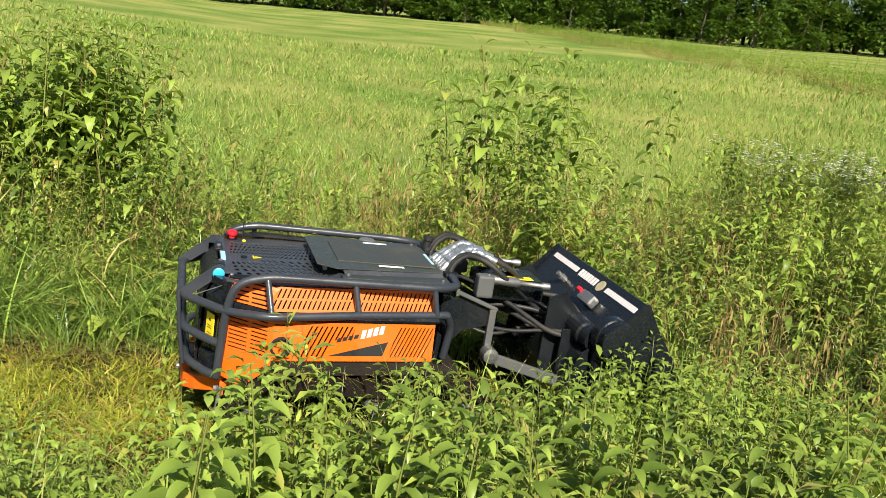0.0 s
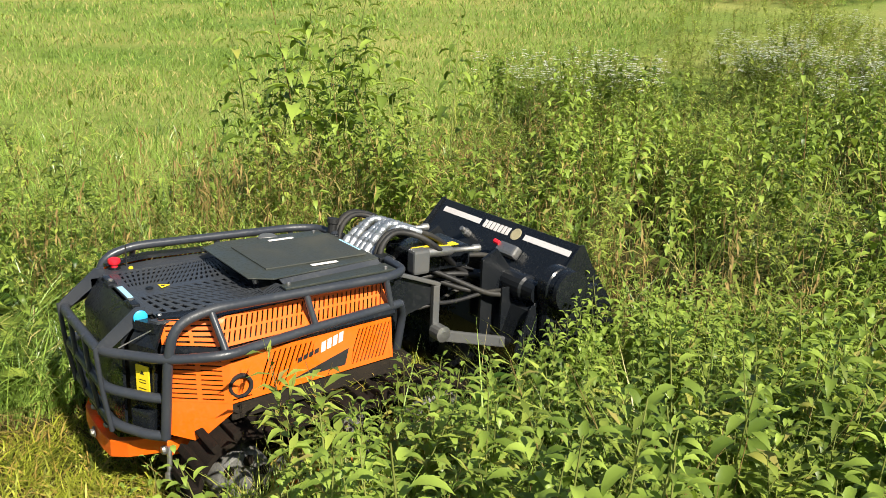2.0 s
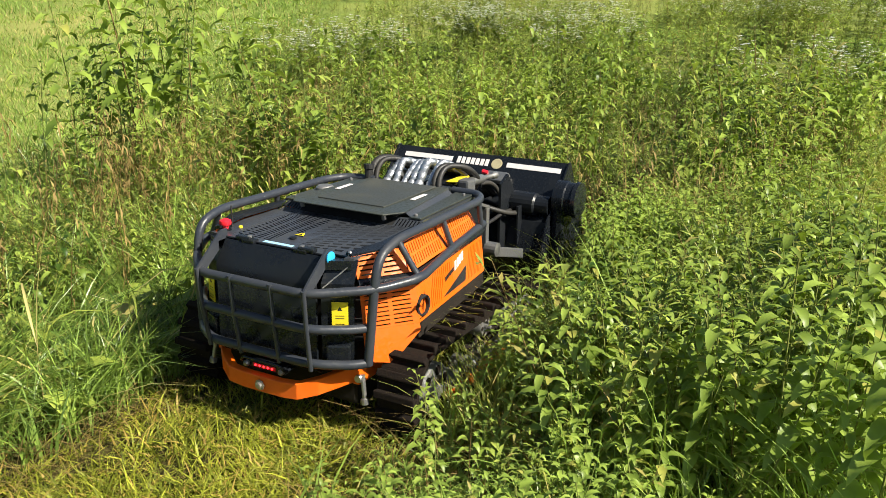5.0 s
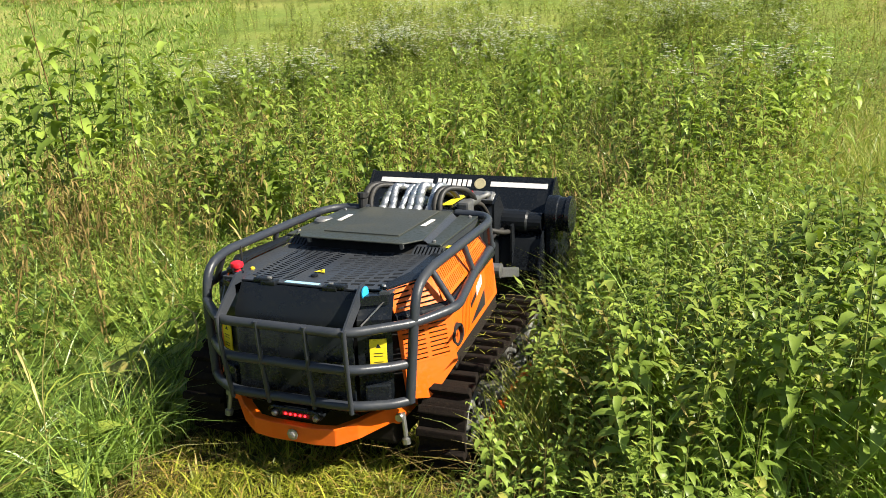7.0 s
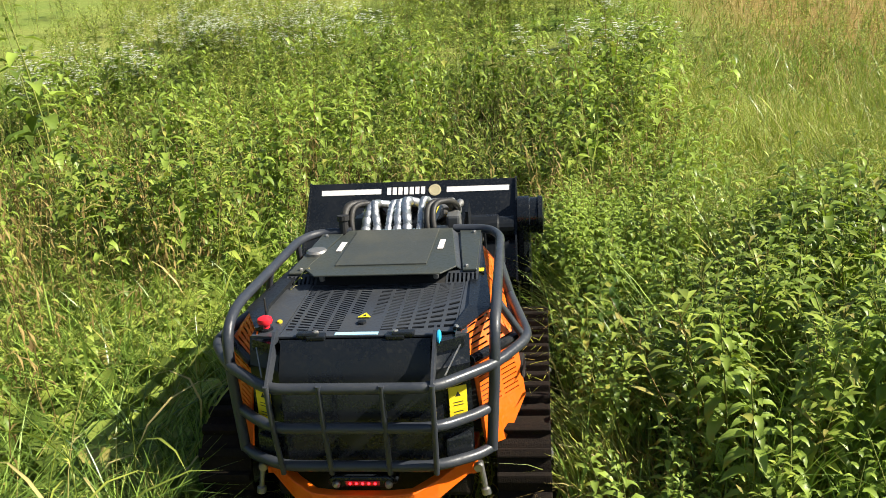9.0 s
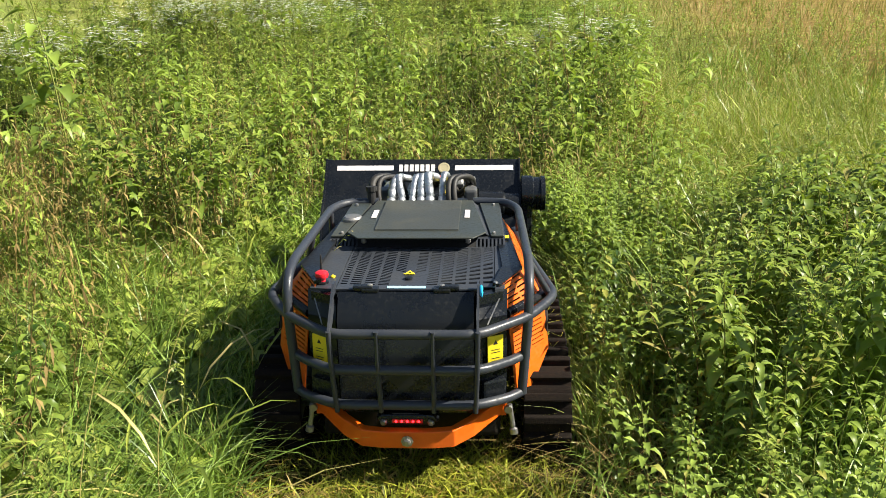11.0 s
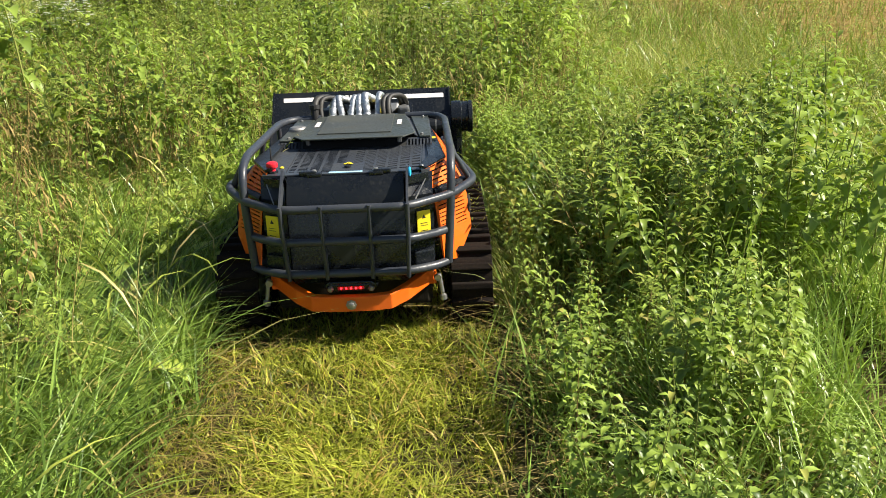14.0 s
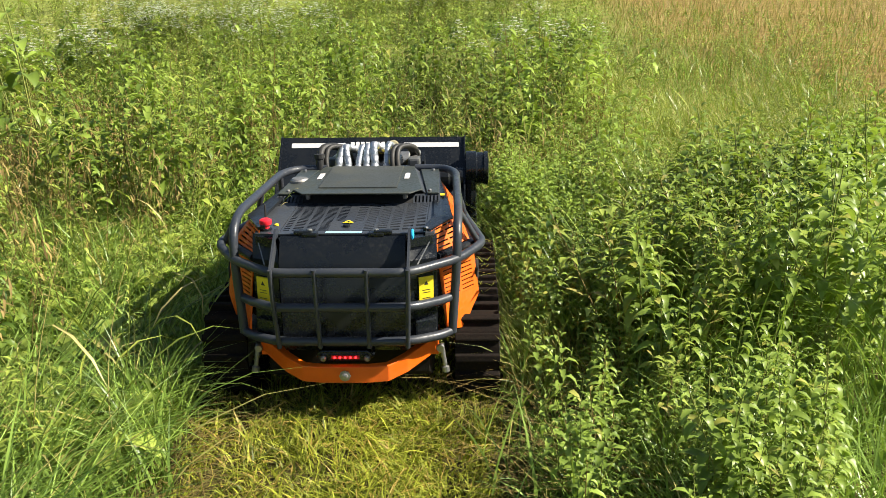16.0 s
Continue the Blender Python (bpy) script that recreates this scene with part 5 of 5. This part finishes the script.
stuff("low_weeds", strewn(W1 + N1[:2], x, y, rng.uniform(0.32, 0.58, len(x)), 0.2), [M_STEM, M_WEED, M_PETAL], "low leafy weeds in long grass", "weeds")
x, y = spots(150, 1.08, 2.3, -1.7, 1.6, lambda x, y: (x > 1.10) & ((y > -0.85) | (x < 1.7)))
stuff("tall_weeds", strewn(W1, x, y, rng.uniform(0.55, 0.85, len(x)) * np.where(y < -0.75, 0.55, 1.0), 0.18), [M_STEM, M_WEED, M_PETAL], "tall leafy weeds among nettles beside the mower", "weeds")
B1 = [broadleaf(80 + k) for k in range(4)]
x, y = spots(1000, -3.0, -0.8, -3.5, 2.0, lambda x, y: clear(x, y, 0.1) & ((x < -1.3) | (y > -1.3)))
stuff("broadleaf_herbs", strewn(B1, x, y, rng.uniform(0.9, 2.0, len(x))), [M_STEM, M_WEED, M_PETAL], "low broad-leaved green herbs", "herbs")


# single nettles beside the mower
def nettle_thing(seed, h, label):
    p = nettle(seed, h, 16, 0.098, 4)
    ob = new("nettle")
    tagged(ob, label, "nettle", "nettles beside the mower")
    for g, nm, mt in ((0, "stem", M_STEM), (1, "foliage", M_NETTLE)):
        o = new(nm, tri_mesh(nm, p.v[g], p.t[g], [mt]))
        o.parent = ob
    return ob


kinds = [nettle_thing(100 + k, 0.80, "green stinging nettle with drooping toothed leaves") for k in range(9)]
x, y = spots(1250, 0.85, 3.6, -2.5, 3.2, lambda x, y: (x > np.where(y > 0.15, 1.00, 1.18) + 0.08 * np.sin(y * 4)) & (x < 2.30 + 0.45 * np.maximum(y, -0.3)) & ((y < 1.3) | (x < 1.6)) & (rng.random(len(x)) < np.where((y > 0.6) & (x < 1.5), 0.50, np.where(y < -1.7, 0.25, np.where((y < -0.9) & (x > 1.65), 0.25, 0.72))) * (0.62 + 0.55 * patchy(x, y, 3.3, 1.0))))
xh, yh = spots(95, 0.68, 1.12, -0.30, 1.9, lambda x, y: clear(x, y, 0.06))
xe, ye = spots(60, 0.64, 1.00, 0.60, 1.9, lambda x, y: x > 0.66)
x, y = np.concatenate([x, xh, xe]), np.concatenate([y, yh, ye])


def nettle_height(x, y):
    """Low beside the lane, rising away from it; lower again where the pale grass begins."""
    h = np.where(x < 1.10, 0.50, np.clip(0.70 + 0.32 * (x - 1.25), 0.66, 0.92))
    h = np.where(y < -0.85, np.where((x > 1.65) | (y < -1.8), 0.36, 0.58), h)
    return np.where(y > 0.4, np.clip(h, 0.60, 0.68 + 0.40 * np.maximum(x - 1.4, 0)), h)


order = np.argsort(np.hypot(x - 1.5, 0.7 * (y + 0.4)))[:285]
for k, i in enumerate(order):
    src = kinds[k % len(kinds)]
    grow = rng.uniform(0.72, 1.12) * float(nettle_height(x[i], y[i])) / 0.80
    mm = pose(x[i], y[i], float(ground_z(x[i], y[i])), rng.normal(0, 6), rng.normal(0, 6), rng.uniform(0, 360)) @ Matrix.Scale(grow, 4)
    if k < len(kinds):
        src.matrix_basis = mm
    else:
        o = copy_thing(src, Matrix())
        o.matrix_basis = mm
rest = np.argsort(np.hypot(x - 1.5, 0.7 * (y + 0.4)))[285:]
N2 = [nettle(200 + k, 0.75, 13, 0.10, 3) for k in range(5)]
xs, ys = spots(70, 0.76, 1.30, -2.4, -0.45, lambda x, y: x > 0.78 + 0.05 * np.sin(y * 5))
stuff("young_nettles", merge(*([strewn(N2, x[rest], y[rest], rng.uniform(0.80, 1.12, len(rest)) * nettle_height(x[rest], y[rest]) / 0.75)] if len(rest) else []), strewn(N2, xs, ys, rng.uniform(0.38, 0.62, len(xs)))), [M_STEM, M_NETTLE, M_PETAL], "younger green nettles in long grass", "nettles")

# taller clumps
for k, (cx, cy, n, hh) in enumerate( ((-3.25, 1.90, 34, 1.70), (-3.0, -1.65, 70, 1.50), (0.9, 2.9, 13, 1.12), (-0.7, 4.3, 12, 1.15), (1.3, 4.9, 12, 1.1), (-2.3, 3.9, 12, 1.15), (-1.6, 2.0, 10, 0.98), (0.2, 6.4, 14, 1.15), (-4.2, 5.8, 12, 1.2))):
    wide = 0.42 if k == 0 else 0.30 if k == 1 else 0.22
    x, y = rng.normal(cx, wide, n), rng.normal(cy, wide, n)
    stuff("nettle_clump", strewn(N1, x, y, hh * rng.uniform(0.45 if k == 0 else 0.7, 1.12, n)), [M_STEM, M_NETTLE, M_PETAL], "tall clump of nettles at the meadow edge" if k < 2 else "clump of tall nettles among weeds", "nettles")


# ---- distance ----
# crop strip with a yellowed edge
C1 = [weed(300 + k, 0.9, 9, 0.34, 0, 0.40, 0) for k in range(3)]


x = -14 - 106 * rng.random(3200) ** 1.3
y = 27 + 0.12 * (-22 - x) + rng.exponential(8.0, 3200) + 0.8 * np.sin(x * 0.3)
stuff("crop", strewn(C1, x, y, rng.uniform(0.6, 0.95, len(x))), [M_STEM, M_CROP, M_PETAL], "strip of green field crop", "crop")
x = -14 - 106 * rng.random(900) ** 1.3
y = 26.4 + 0.12 * (-22 - x) + 0.8 * np.sin(x * 0.3) + rng.uniform(-0.5, 0.5, 900)
E1 = [weed(320 + k, 0.7, 12, 0.24, 0, 0.3, 0) for k in range(3)]
stuff("crop_edge", strewn(E1, x, y, rng.uniform(0.6, 1.0, 900)), [M_DRY, M_DRY, M_PETAL], "yellowed dry edge of the crop strip", "crop")


def tree(seed, h):
    r = random.Random(seed)
    ob = new("tree")
    tagged(ob, "dark green leafy tree at the wood's edge", "tree", "trees of the wood")
    v, t = [], []
    stalk(v, t, bend(h * 0.8, h * 0.05, r.uniform(0, 6.28), 7), h * 0.022, h * 0.006, 7)
    lobes = []
    for k in range(14):
        a, z = k * 2.4, h * (r.uniform(0.03, 0.2) if k < 5 else r.uniform(0.2, 0.85))
        ln = h * r.uniform(0.16, 0.30) * (1.15 - 0.5 * z / h)
        tip = (math.cos(a) * ln, math.sin(a) * ln, z + ln * 0.5)
        stalk(v, t, [(0, 0, z), (tip[0] * 0.5, tip[1] * 0.5, z + ln * 0.3), tip], h * 0.009, h * 0.003, 5)
        lobes.append((tip, h * r.uniform(0.12, 0.19)))
    lobes.append(((0, 0, h * 0.86), h * 0.15))
    o = new("trunk", tri_mesh("trunk", v, t, [M_BARK]))
    o.parent = ob
    v, t = [], []
    for (cx, cy, cz), rad in lobes:
        for k in range(66):
            d = Vector((r.gauss(0, 1), r.gauss(0, 1), r.gauss(0, 1))).normalized() * rad * r.uniform(0.6, 1.12)
            leaf(v, t, (cx + d.x, cy + d.y, cz + d.z * 0.8), r.uniform(0, 6.28), r.uniform(-0.6, 0.6), r.uniform(0.6, 1.25), r.uniform(0.5, 0.95), 0.8, 0.2, 2)
    o = new("crown", tri_mesh("crown", v, t, [M_TREE]))
    o.parent = ob
    return ob


trees = [tree(400 + k, h) for k, h in enumerate((11, 13, 9, 12, 8))]
k = 0
for row in range(3):
    for i in range(44):
        a = radians(0 + i * 1.5 + rng.uniform(-0.5, 0.5))     # bearing from -x towards +y
        d = 130 + row * 9 + rng.uniform(-3, 3) + 8 * math.sin(i * 0.5)
        tx, ty = -d * math.cos(a), d * math.sin(a)
        mm = pose(tx, ty, float(ground_z(tx, ty)) - 0.3, 0, 0, rng.uniform(0, 360)) @ Matrix.Scale(rng.uniform(0.8, 1.2) * (0.7 if row == 0 else 1), 4)
        if k < len(trees):
            trees[k].matrix_basis = mm
        else:
            o = copy_thing(trees[k % 5], Matrix())
            o.matrix_basis = mm
        k += 1
